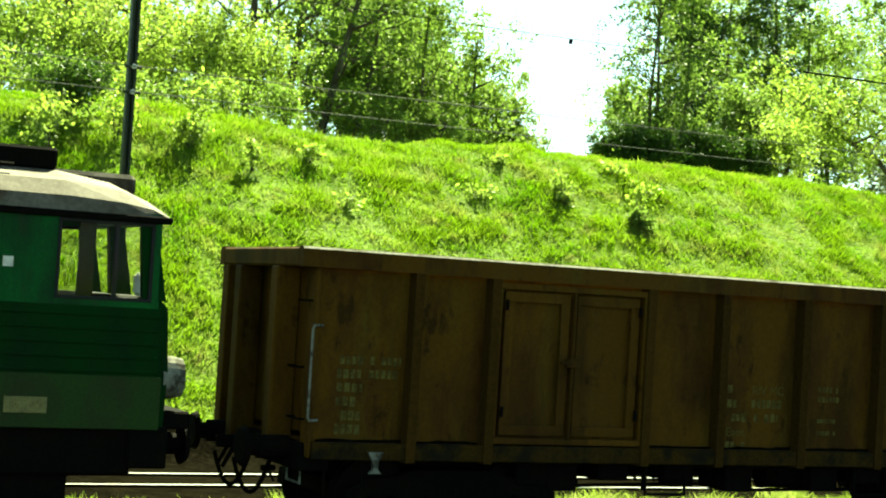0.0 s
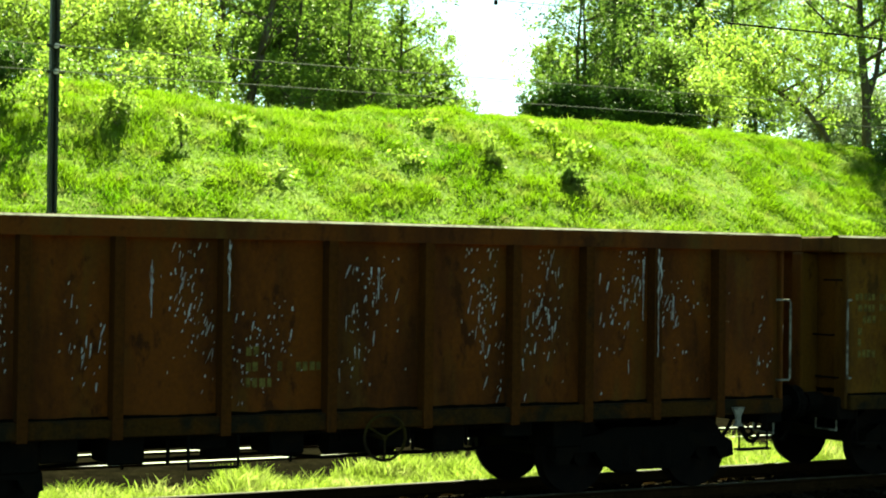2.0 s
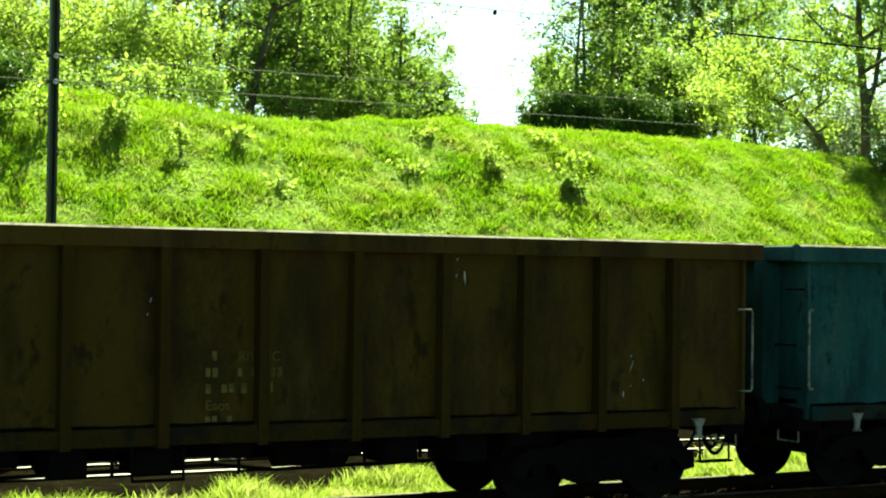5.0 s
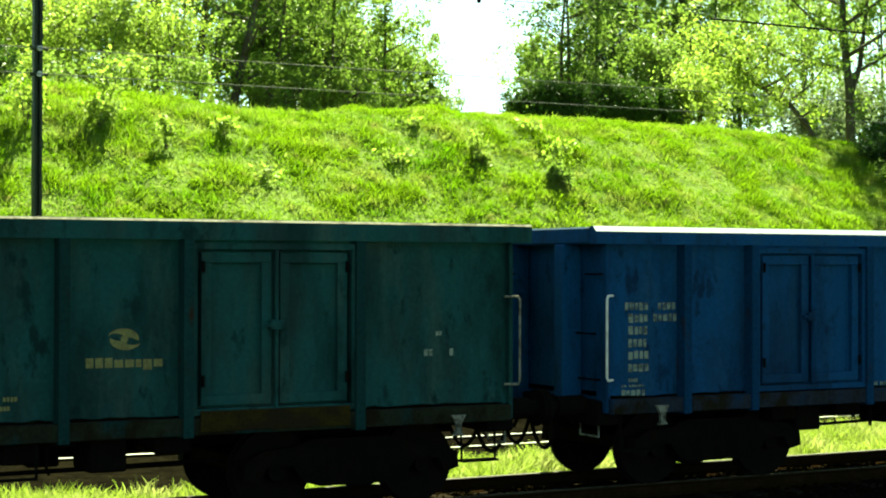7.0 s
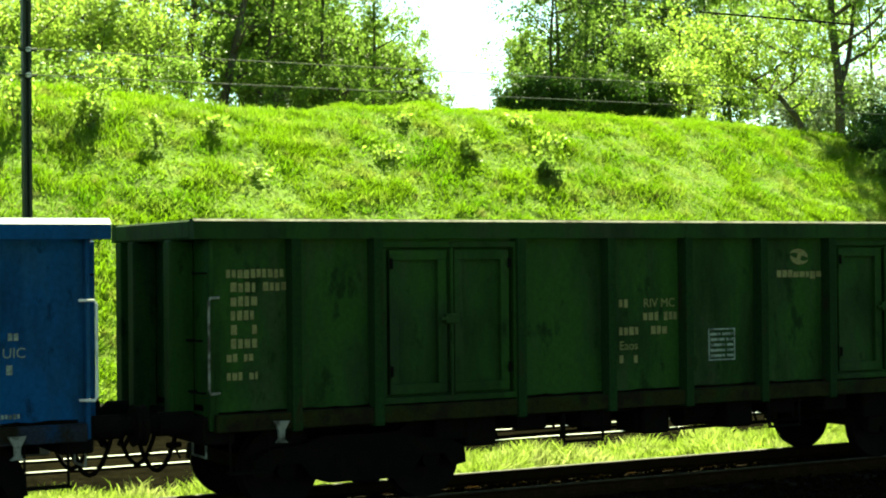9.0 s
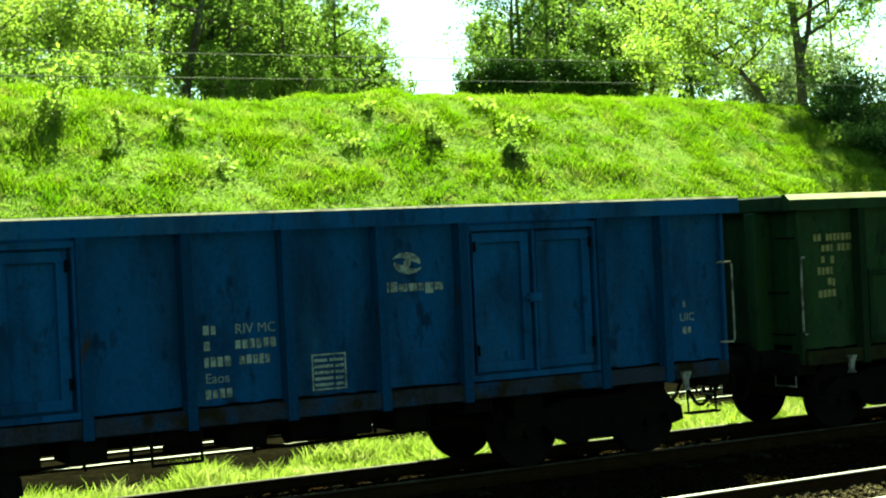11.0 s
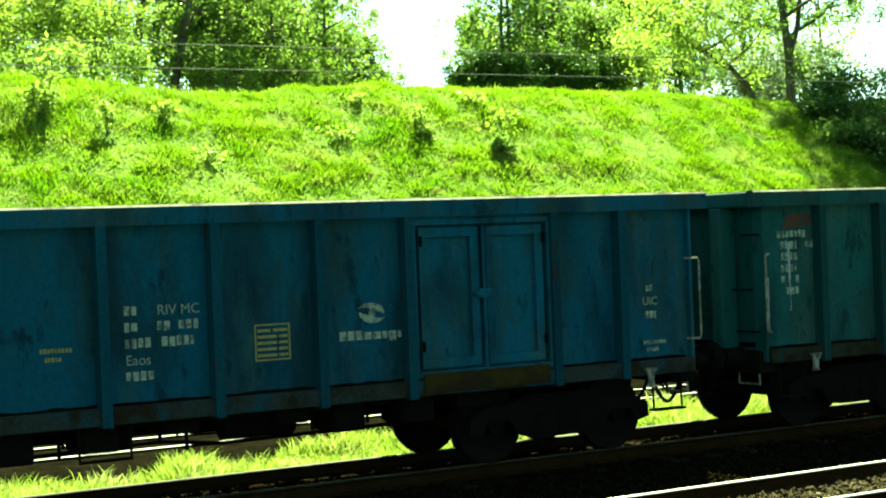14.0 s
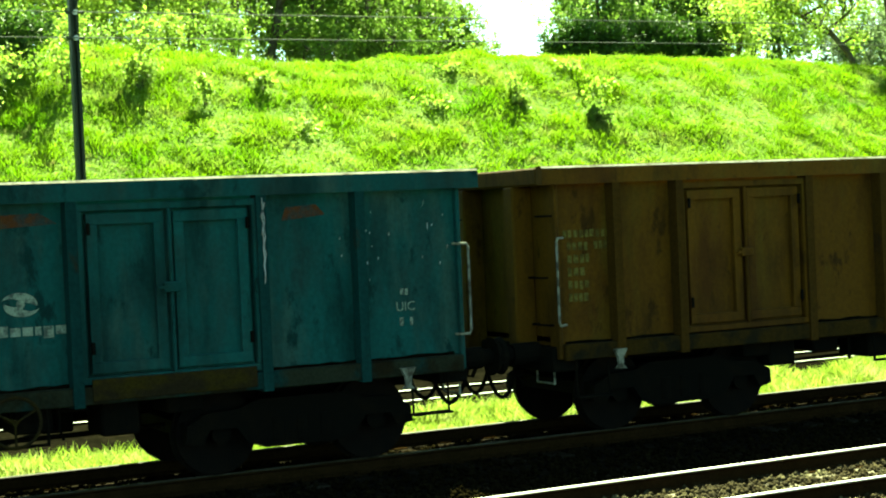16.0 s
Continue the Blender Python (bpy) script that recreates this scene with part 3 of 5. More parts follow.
# x, y, height, radius, leaf, label, lean, clumps, per, leaf size, spread
for i, (x, y, hgt, rad, leaf, lab, lean, clumps, per, size, spread) in enumerate([
    (7.0, 50.0, 11.9, 3.3, "light", LIGHT_TREE, (0.4, 0), 90, 110, 0.24, 1.0),
    (10.5, 46.0, 8.3, 2.6, "mid", MID_TREE, (-0.3, 0), 80, 110, 0.22, 0.9),
    (12.4, 43.0, 5.2, 2.2, "light", LIGHT_TREE, (0.2, 0), 90, 100, 0.20, 0.8),
    (15.4, 51.0, 13.0, 3.3, "light", LIGHT_TREE, (0.5, 0), 80, 110, 0.24, 1.0),
    (16.3, 44.0, 4.7, 2.2, "light", LIGHT_TREE, (0, 0), 90, 100, 0.20, 0.8),
    (19.4, 53.0, 13.0, 3.2, "mid", MID_TREE, (-0.6, 0), 60, 110, 0.24, 0.9),
    (19.4, 45.0, 4.3, 2.1, "light", LIGHT_TREE, (0, 0), 90, 100, 0.20, 0.8),
    (22.5, 52.0, 13.1, 3.0, "mid", MID_TREE, (1.6, 0), 46, 100, 0.23, 0.8),
    (24.4, 53.0, 13.1, 2.8, "mid", MID_TREE, (1.8, 0), 40, 100, 0.23, 0.8),
    (26.8, 51.0, 11.3, 2.8, "mid", MID_TREE, (0.3, 0), 120, 120, 0.20, 0.9),
    (29.0, 50.0, 9.6, 2.5, "mid", MID_TREE, (0.2, 0), 110, 120, 0.20, 0.8),
    (25.8, 47.0, 6.2, 2.4, "mid", MID_TREE, (0, 0), 90, 110, 0.20, 0.8),
    (28.8, 47.0, 5.2, 2.2, "mid", MID_TREE, (0, 0), 90, 110, 0.18, 0.8),
    (32.1, 50.0, 5.5, 1.8, "mid", MID_TREE, (0, 0), 90, 110, 0.18, 0.7),
    (34.1, 50.0, 4.1, 1.5, "mid", MID_TREE, (0, 0), 70, 110, 0.18, 0.6),
    (35.7, 50.0, 2.6, 1.2, "mid", MID_TREE, (0, 0), 60, 100, 0.16, 0.5),
    (51.8, 74.0, 2.4, 2.0, "pale", PALE_TREE, (0, 0), 70, 90, 0.22, 0.8),
    (55.2, 74.0, 3.9, 2.2, "pale", PALE_TREE, (0, 0), 80, 90, 0.22, 0.8),
    (58.1, 74.0, 5.9, 2.2, "pale", PALE_TREE, (0, 0), 80, 90, 0.22, 0.8),
    (43.0, 52.0, 6.0, 1.9, "mid", MID_TREE, (-0.5, 0), 70, 110, 0.20, 0.8),
    (45.5, 52.0, 12.3, 2.6, "dark", DARK_TREE, (0.2, 0), 100, 120, 0.20, 0.9),
    (48.4, 53.0, 13.2, 2.8, "mid", MID_TREE, (0.4, 0), 90, 120, 0.20, 0.9),
    (51.1, 52.0, 13.2, 2.8, "dark", DARK_TREE, (-0.3, 0), 90, 120, 0.20, 0.9),
    (54.4, 54.0, 12.2, 2.8, "mid", MID_TREE, (0.2, 0), 70, 110, 0.22, 0.9),
    (43.4, 44.0, 5.0, 1.7, "mid", MID_TREE, (0.2, 0), 80, 100, 0.20, 0.8),
    (45.9, 45.0, 6.2, 2.2, "light", LIGHT_TREE, (0.3, 0), 34, 100, 0.20, 0.8),
    (58.2, 56.0, 11.2, 3.0, "mid", MID_TREE, (0, 0), 60, 100, 0.22, 0.9),
    (62.6, 56.0, 11.2, 3.0, "light", LIGHT_TREE, (0, 0), 70, 100, 0.22, 0.9),
    (59.6, 48.0, 4.2, 2.3, "pale", PALE_TREE, (0, 0), 60, 90, 0.20, 0.8),
    (55.0, 47.0, 2.8, 2.1, "pale", PALE_TREE, (0, 0), 50, 90, 0.20, 0.7),
    (9.6, 37.5, 3.6, 1.9, "light", LIGHT_TREE, (0, 0), 100, 100, 0.15, 0.6),
    (11.8, 38.5, 3.9, 1.9, "light", LIGHT_TREE, (0, 0), 100, 100, 0.15, 0.6),
    (13.9, 37.0, 3.4, 1.9, "light", LIGHT_TREE, (0, 0), 100, 100, 0.15, 0.6),
    (16.2, 38.5, 4.0, 1.9, "light", LIGHT_TREE, (0, 0), 100, 100, 0.15, 0.6),
    (18.3, 38.0, 3.4, 1.8, "light", LIGHT_TREE, (0, 0), 100, 100, 0.15, 0.6),
    (24.6, 42.0, 2.2, 1.5, "mid", MID_TREE, (0, 0), 34, 100, 0.15, 0.6),
    (27.6, 42.5, 2.2, 1.5, "mid", MID_TREE, (0, 0), 34, 100, 0.15, 0.6),
    (41.5, 38.5, 3.4, 1.5, "light", LIGHT_TREE, (0, 0), 90, 100, 0.14, 0.6),
    (25.0, 60.0, 14.0, 4.0, "light", LIGHT_TREE, (0, 0), 90, 110, 0.26, 1.2),
    (30.5, 59.0, 13.0, 3.6, "mid", MID_TREE, (0, 0), 110, 110, 0.24, 1.1),
    (32.6, 58.0, 8.0, 3.0, "mid", MID_TREE, (0, 0), 100, 110, 0.22, 1.0),
    (51.5, 60.0, 13.0, 3.6, "mid", MID_TREE, (0, 0), 110, 110, 0.24, 1.1),
    (57.0, 62.0, 14.0, 4.0, "light", LIGHT_TREE, (0, 0), 100, 110, 0.26, 1.2),
    (62.5, 62.0, 14.0, 4.0, "light", LIGHT_TREE, (0, 0), 90, 110, 0.26, 1.2),
    (68.0, 62.0, 14.0, 4.0, "mid", MID_TREE, (0, 0), 90, 110, 0.26, 1.2),
    (74.0, 62.0, 14.0, 4.0, "light", LIGHT_TREE, (0, 0), 90, 110, 0.26, 1.2),
]):
    tree(x, y, hgt, rad, leaf, lab, 100 + i, lean, 0.16, int(clumps * (4.2 if y < 57 else 2.6) * (0.5 if leaf == "light" or (x < 26 and hgt > 7) else 1.0)), int(per * (0.30 if y < 57 else 0.24 if x > 26 else 0.13)), size * 0.85, spread * (0.75 if leaf == "light" else 0.55))
tree(45.0, 33.0, 13.5, 4.4, "mid", "tall open-crowned tree with a dark forked trunk", 201, (0.7, 0), 0.30, 560, 40, 0.16, 0.45, 0.21, 17,
     bends=((0, 0, -0.2), (-0.05, 0, 2.2), (-0.4, 0, 4.6), (-0.3, 0.2, 8), (0.2, 0.2, 12.0)), fork=((-0.05, 0, 2.1), (0.55, 0.1, 3.3), (1.0, 0.2, 5.6), (1.5, 0.3, 9.0)))
tree(43.3, 33.0, 4.5, 2.2, "light", "leaning thin-leaved tree with a bent dark trunk", 202, (-4.2, 0), 0.3, 150, 30, 0.16, 0.42, 0.14, 10,
     bends=((0.1, 0, -0.2), (-0.5, 0, 0.8), (-1.5, 0, 1.75), (-2.9, 0.2, 2.4), (-4.4, 0.3, 3.6)))
# Two trees out of view, added to cast shade on the slope's end.
tree(53.0, 34.0, 14.0, 4.6, "mid", "unseen tree added to shade the end of the slope", 203, (0, 0), 0.4, 620, 50, 0.17, 0.5, 0.2, 15)
tree(51.8, 31.0, 14.0, 4.6, "mid", "unseen tree added to shade the end of the slope", 204, (0, 0), 0.4, 620, 50, 0.17, 0.5, 0.2, 15)

for i, (x, y, hgt, lean, leaf) in enumerate([
    (12.6, 42.0, 11.0, 0.6, "light"), (15.2, 43.0, 11.5, 0.3, "mid"), (19.6, 42.5, 11.0, 0.2, "light"), (21.4, 43.5, 11.5, 1.5, "mid"),
    (22.6, 43.0, 11.0, 2.4, "mid"), (24.4, 44.0, 9.0, 1.4, "mid"), (27.4, 44.0, 8.0, 0.3, "mid"), (30.0, 44.5, 6.5, 0.2, "mid"),
    (38.6, 44.0, 10.0, 0.2, "mid"), (39.3, 44.5, 10.0, -0.3, "dark"), (40.6, 45.0, 11.0, 0.5, "mid"),
]):
    tree(x, y, hgt, 2.2, leaf, "slender dark-stemmed tree with a thin leafy crown", 250 + i, (lean, 0), 0.18, 90 if x < 24 else 130, 30, 0.16, 0.42, 0.20 if x < 24 else 0.11, 13 if x < 24 else 9)

# the dark clipped-looking thicket on the crest
for i in range(9):
    tree(34.0 + i * 0.75, 39.0 + 0.3 * math.sin(i * 2.1), 2.05 + 0.2 * math.sin(i * 1.7), 0.95, "dark", "low dense dark thicket shrub on the crest", 300 + i, (0, 0), 0.1, 160, 45, 0.13, 0.35, 0.06, 6, "thicket on the crest")

for i, (x, y, r, hgt, leaf, lab, n) in enumerate([
    (24.6, 22.3, 0.42, 0.5, "mid", "small dark green bush on the slope", 900),
    (25.0, 23.2, 0.55, 0.9, "light", "light-leaved sapling above a dark bush", 800),
    (22.8, 23.8, 0.40, 0.6, "light", "small light green bush on the slope", 800),
    (22.7, 23.4, 0.30, 0.25, "light", "small green weeds under a light bush", 500),
    (20.1, 23.5, 0.60, 0.22, "light", "low green weeds on the slope", 600),
    (15.7, 22.4, 0.65, 0.22, "light", "low green weeds on the slope", 600),
    (12.1, 24.2, 0.5, 0.7, "light", "pale green bush on the slope", 1500),
    (12.5, 25.2, 0.70, 1.2, "light", "light-leaved sapling on the slope", 900),
    (13.6, 23.6, 0.35, 0.7, "light", "slim light green sapling on the slope", 700),
    (15.5, 24.5, 0.4, 0.45, "light", "small green bush on the slope", 700),
    (9.3, 25.6, 1.10, 1.2, "dark", "large dark leafy bush beside the mast", 3600),
    (10.2, 24.2, 0.70, 1.2, "light", "light-leaved bush beside the mast", 1300),
    (8.4, 23.4, 0.9, 1.4, "light", "light-leaved bush beside the mast", 1600),
    (21.5, 25.4, 0.5, 0.25, "light", "low green weeds near the crest", 500),
    (25.4, 25.3, 0.6, 0.25, "light", "low green weeds near the crest", 500),
    (40.6, 26.4, 1.1, 0.8, "dark", "low dense green shrub at the slope's end", 3000),
    (42.4, 27.0, 1.5, 1.4, "dark", "dark leafy shrub at the slope's end", 3000),
    (43.5, 25.5, 1.8, 1.6, "dark", "dense dark green shrub at the slope's end", 3600),
]):
    bush(x, y, r, hgt, leaf, lab, 400 + i, 0.13, int(n * (0.26 if leaf == "light" else 0.5)))


rnd = random.Random(77)
for i in range(10):
    bush(7.6 + i * 1.05 + rnd.uniform(-0.3, 0.3), rnd.uniform(29.0, 31.0), rnd.uniform(0.7, 1.0), rnd.uniform(0.9, 1.6) * (1.0 - 0.02 * i), ("mid", "light", "mid")[i % 3], "loose sunlit green shrub along the crest", 500 + i, 0.105, 760)


for i in range(36):
    x, y = 38.2 + 0.25 * i + rnd.uniform(-0.3, 0.3), 20.4 + (i * 0.618 % 1) * 5.4
    bush(x, y, rnd.uniform(0.7, 1.1), rnd.uniform(0.35, 0.75), "mid" if i % 4 == 1 else "dark", "dark leafy scrub at the shaded end of the slope", 540 + i, 0.12, 1700)


# ---- mast and wires ----
mast = thing("line_mast", "tall grey-green steel mast beside the rear track", "mast", Matrix.Translation((7.41, 12.4, 0)))
for s in (-1, 1):
    part("channel", Shape().box(-0.074, -0.046, -0.09, 0.09, -0.5, 9.2, 0.008).box(-0.046, -0.026, -0.09, -0.075, -0.5, 9.2).box(-0.046, -0.026, 0.075, 0.09, -0.5, 9.2) if s < 0 else
         Shape().box(0.046, 0.074, -0.09, 0.09, -0.5, 9.2, 0.008).box(0.026, 0.046, -0.09, -0.075, -0.5, 9.2).box(0.026, 0.046, 0.075, 0.09, -0.5, 9.2), MAST, mast)
for z in np.arange(0.2, 9.1, 0.75):
    part("batten", Shape().box(-0.046, 0.046, -0.02, 0.02, z, z + 0.05), MAST, mast)
part("web", Shape().box(-0.046, 0.046, 0.03, 0.045, -0.5, 9.2), MAST, mast)
part("footing", Shape().box(-0.3, 0.3, -0.3, 0.3, -0.7, -0.35, 0.03), SLEEPER, mast, "concrete footing")
for z in (6.50, 6.05):
    arm = part("bracket", Shape().box(-0.16, 0.16, -0.13, -0.09, z - 0.03, z + 0.03, 0.006), MAST, mast)
    part("insulator", Shape().tube([(0.0, -0.13, z), (0, -0.19, z)], 0.045, 10), WHITE, arm, "glazed insulator")
for z, r, mat, lab in ((6.50, 0.009, WIRE, "thin bare line wire along the track"), (6.05, 0.009, WIRE, "thin bare line wire along the track"), (8.08, 0.007, DARK_WIRE, "dark overhead cable along the track")):
    pts = [(x, 12.2, z + 0.00002 * (x - 7.4) ** 2) for x in np.linspace(-120, 160, 29)]
    tagged(new("line_wire", Shape().tube(pts, r, 6).mesh("line_wire", mat)), lab, "wire", "line wires", "structure")
tagged(new("cable_clamp", Shape().box(16.17, 16.23, 12.16, 12.24, 7.98, 8.07, 0.01).mesh("cable_clamp", DARK_WIRE)), "small dark clamp hanging on the overhead cable", "cable clamp")
tagged(new("cable_sleeve", Shape().tube([(22.0, 12.2, 8.09), (24.0, 12.2, 8.09), (26.4, 12.2, 8.09)], 0.022, 8).mesh("cable_sleeve", DARK_WIRE)), "thick dark sleeve on the overhead cable", "cable sleeve")


# Every rim kind is pale to paint the sun's gleam on top edges.
RIM = {
    "dusty": material("sunlit_rim_tone", (0.30, 0.27, 0.20), 0.8, 0, [((0.10, 0.08, 0.05), 4, 0.45, 0.65, (1, 1, 1))], 0.2, 30),
    "white": material("white_sunlit_rim", (0.46, 0.50, 0.50), 0.5, 0, [((0.5, 0.52, 0.5), 5, 0.5, 0.8, (1, 1, 1))], 0.1, 30, spec=0.4),
    "cream": material("cream_sunlit_rim", (0.55, 0.53, 0.30), 0.7, 0, [((0.35, 0.34, 0.18), 3, 0.5, 0.8, (1, 1, 1))], 0.15, 30),
}


# ---- goods wagons ----
def wheelset(parent, x):
    """Two wheels and the axle; turns about its own y axis."""
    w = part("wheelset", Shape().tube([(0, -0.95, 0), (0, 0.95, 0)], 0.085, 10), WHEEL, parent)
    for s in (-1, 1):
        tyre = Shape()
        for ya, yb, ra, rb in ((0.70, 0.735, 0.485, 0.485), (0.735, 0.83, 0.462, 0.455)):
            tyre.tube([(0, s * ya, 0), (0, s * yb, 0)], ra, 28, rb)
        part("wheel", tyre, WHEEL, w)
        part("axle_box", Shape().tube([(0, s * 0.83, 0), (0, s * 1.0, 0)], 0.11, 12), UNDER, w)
    w.matrix_local = Matrix.Translation((x, 0, 0.46))
    return w


SPIN = []
BOGIE_SIDE = [(-1.32, 0.40), (-1.30, 0.58), (-1.08, 0.70), (-0.72, 0.72), (-0.5, 0.80), (0.5, 0.80), (0.72, 0.72), (1.08, 0.70), (1.30, 0.58), (1.32, 0.40), (1.14, 0.36), (1.05, 0.52), (0.75, 0.52), (0.62, 0.34), (0.42, 0.28), (-0.42, 0.28), (-0.62, 0.34), (-0.75, 0.52), (-1.05, 0.52), (-1.14, 0.36)]


def bogie(parent, x):
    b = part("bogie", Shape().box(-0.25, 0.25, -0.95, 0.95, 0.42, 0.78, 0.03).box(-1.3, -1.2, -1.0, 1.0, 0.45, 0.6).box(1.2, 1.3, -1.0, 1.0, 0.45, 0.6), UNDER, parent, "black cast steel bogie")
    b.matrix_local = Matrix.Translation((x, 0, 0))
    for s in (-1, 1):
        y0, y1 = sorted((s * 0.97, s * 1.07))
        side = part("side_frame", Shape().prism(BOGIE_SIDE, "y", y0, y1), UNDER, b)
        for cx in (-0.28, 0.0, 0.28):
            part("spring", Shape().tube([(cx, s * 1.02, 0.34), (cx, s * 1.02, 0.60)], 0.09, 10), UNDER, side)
    for wx in (-0.9, 0.9):
        w = wheelset(b, wx)
        SPIN.append(w)
        for s in (-1, 1):
            y0, y1 = sorted((s * 0.72, s * 0.84))
            part("brake_shoe", Shape().box(wx + (0.47 if wx < 0 else -0.53), wx + (0.53 if wx < 0 else -0.47), y0, y1, 0.3, 0.6, 0.015), UNDER, b)
    return b


def grime(colour):
    """Sole bars browned by rust and brake dust over the wagon's own paint."""
    base = tuple(v * 0.6 for v in SILL_BASE[colour])
    rusty = tuple(0.4 * a + 0.6 * b for a, b in zip(base, (0.022, 0.014, 0.003)))
    return material("grimy_sill_of_" + colour, rusty, 0.85, 0, [(base, 1.6, 0.50, 0.62, (1, 1, 0.6)), ((0.010, 0.008, 0.004), 2.6, 0.47, 0.60, (1, 1, 0.8))], 0.25, 30, 0.005, obj=0.15, spec=0.04)


SILL = {k: grime(k) for k in PAINT}


def bars(rng, x, z, rows, mat, parent, y=-1.2475, name="marking", label="faded painted lettering"):
    """Unreadable stencilled lines: rows of (start, width, height, drop) broken into short bars."""
    s = Shape()
    for dx, wide, tall, dz in rows:
        p = 0.0
        while p < wide - 0.02:
            e = min(p + max(tall, 0.05) * rng.uniform(0.42, 0.62), wide)
            if rng.random() > 0.10:
                s.box(x + dx + p, x + dx + e, y - 0.003, y, z - dz - tall * rng.uniform(0.88, 1.0), z - dz - tall * rng.uniform(0.0, 0.12))
            p = e + max(tall, 0.05) * rng.uniform(0.16, 0.24)
    return tagged(part(name, s, mat, parent, label), kind="stuff")


def grid_box(x, z, mat, parent, wide=0.42, tall=0.40):
    """A stencilled table: an outlined square with close rows inside."""
    s = Shape()
    y0, y1 = -1.2505, -1.2475
    for a, b, c, d in ((0, wide, -0.018, 0), (0, wide, -tall, 0.018 - tall), (0, 0.018, 0.018 - tall, -0.018), (wide - 0.018, wide, 0.018 - tall, -0.018)):
        s.box(x + a, x + b, y0, y1, z + c, z + d)
    for k in range(5):
        zz = z - 0.055 - k * (tall - 0.09) / 4.6
        s.box(x + 0.03, x + wide * (0.45 if k == 0 else 0.62), y0, y1, zz - 0.032, zz)
        s.box(x + wide * (0.52 if k == 0 else 0.68), x + wide - 0.03, y0, y1, zz - 0.032, zz)
    return tagged(part("marking", s, mat, parent, "stencilled load table"), kind="stuff")


def word(text, x, z, tall, mat, parent):
    """Readable stencilled letters on the wall, their foot at z."""
    me = WORDS[text].copy()
    me.materials.clear()
    me.materials.append(mat)
    ob = tagged(part("lettering", me, None, parent, "stencilled letters"), kind="stuff")
    ob.matrix_local = pose(x, -1.2475, z, 90, 0, 0) @ Matrix.Scale(tall / 0.7, 4)
    return ob


def frame_ring(s, x0, x1, y0, y1, z0, z1, w):
    s.box(x0, x1, y0, y1, z1 - w, z1, 0.004).box(x0, x1, y0, y1, z0, z0 + w, 0.004)
    return s.box(x0, x0 + w, y0, y1, z0 + w, z1 - w, 0.004).box(x1 - w, x1, y0, y1, z0 + w, z1 - w, 0.004)


def emblem(x, z, mat, parent, scale=1.0):
    """Two hooked crescents over two rows of bars."""
    s = Shape()
    n = 14
    for sg in (-1, 1):
        outer, inner = [], []
        for k in range(n + 1):
            a = math.radians(-8 + 165 * k / n)
            fat = 0.115 * math.sin(math.pi * (k / n) ** 0.7) + 0.004
            ca, sa = math.cos(a), math.sin(a)
            outer.append((x + sg * scale * (0.235 * ca - 0.02), z + sg * scale * 0.155 * sa))
            inner.append((x + sg * scale * ((0.235 - fat * 1.15) * ca - 0.02), z + sg * scale * (0.155 - fat) * sa))
        s.prism(outer + inner[::-1], "y", -1.2505, -1.2475)
    dot = [(x + scale * 0.055 * math.cos(a), z + scale * 0.055 * math.sin(a)) for a in np.linspace(0, 2 * math.pi, 13)[:-1]]
    s.prism(dot, "y", -1.2505, -1.2475)
    e = part("emblem", s, mat, parent, "painted emblem of two crescents")
    s = Shape()
    p = x - 0.56 * scale
    for wide, low, tall in ((0.11, 0, 0.14), (0.11, 0, 0.14), (0.11, 0, 0.14), (0.13, 0, 0.11), (0.13, 0, 0.11), (0.08, 0, 0.11), (0.13, -0.04, 0.11), (0.13, 0, 0.11)):
        s.box(p, p + wide * scale, -1.2505, -1.2475, z + (low - 0.40) * scale, z + (tall - 0.40) * scale)
        p += (wide + 0.028) * scale
    tagged(part("marking", s, mat, parent, "painted word shown as plain bars"), kind="stuff")
    return e


# the rear end of each wagon and the front end of the next
JOINTS = ((18.75, 19.66), (32.22, 33.20), (45.89, 47.04), (59.6, 60.55), (75.05, 76.30), (88.79, 90.03), (102.70, 103.80), (116.05, 117.25), (129.96, 130.85), (143.69, 144.83), (157.69, 158.88))


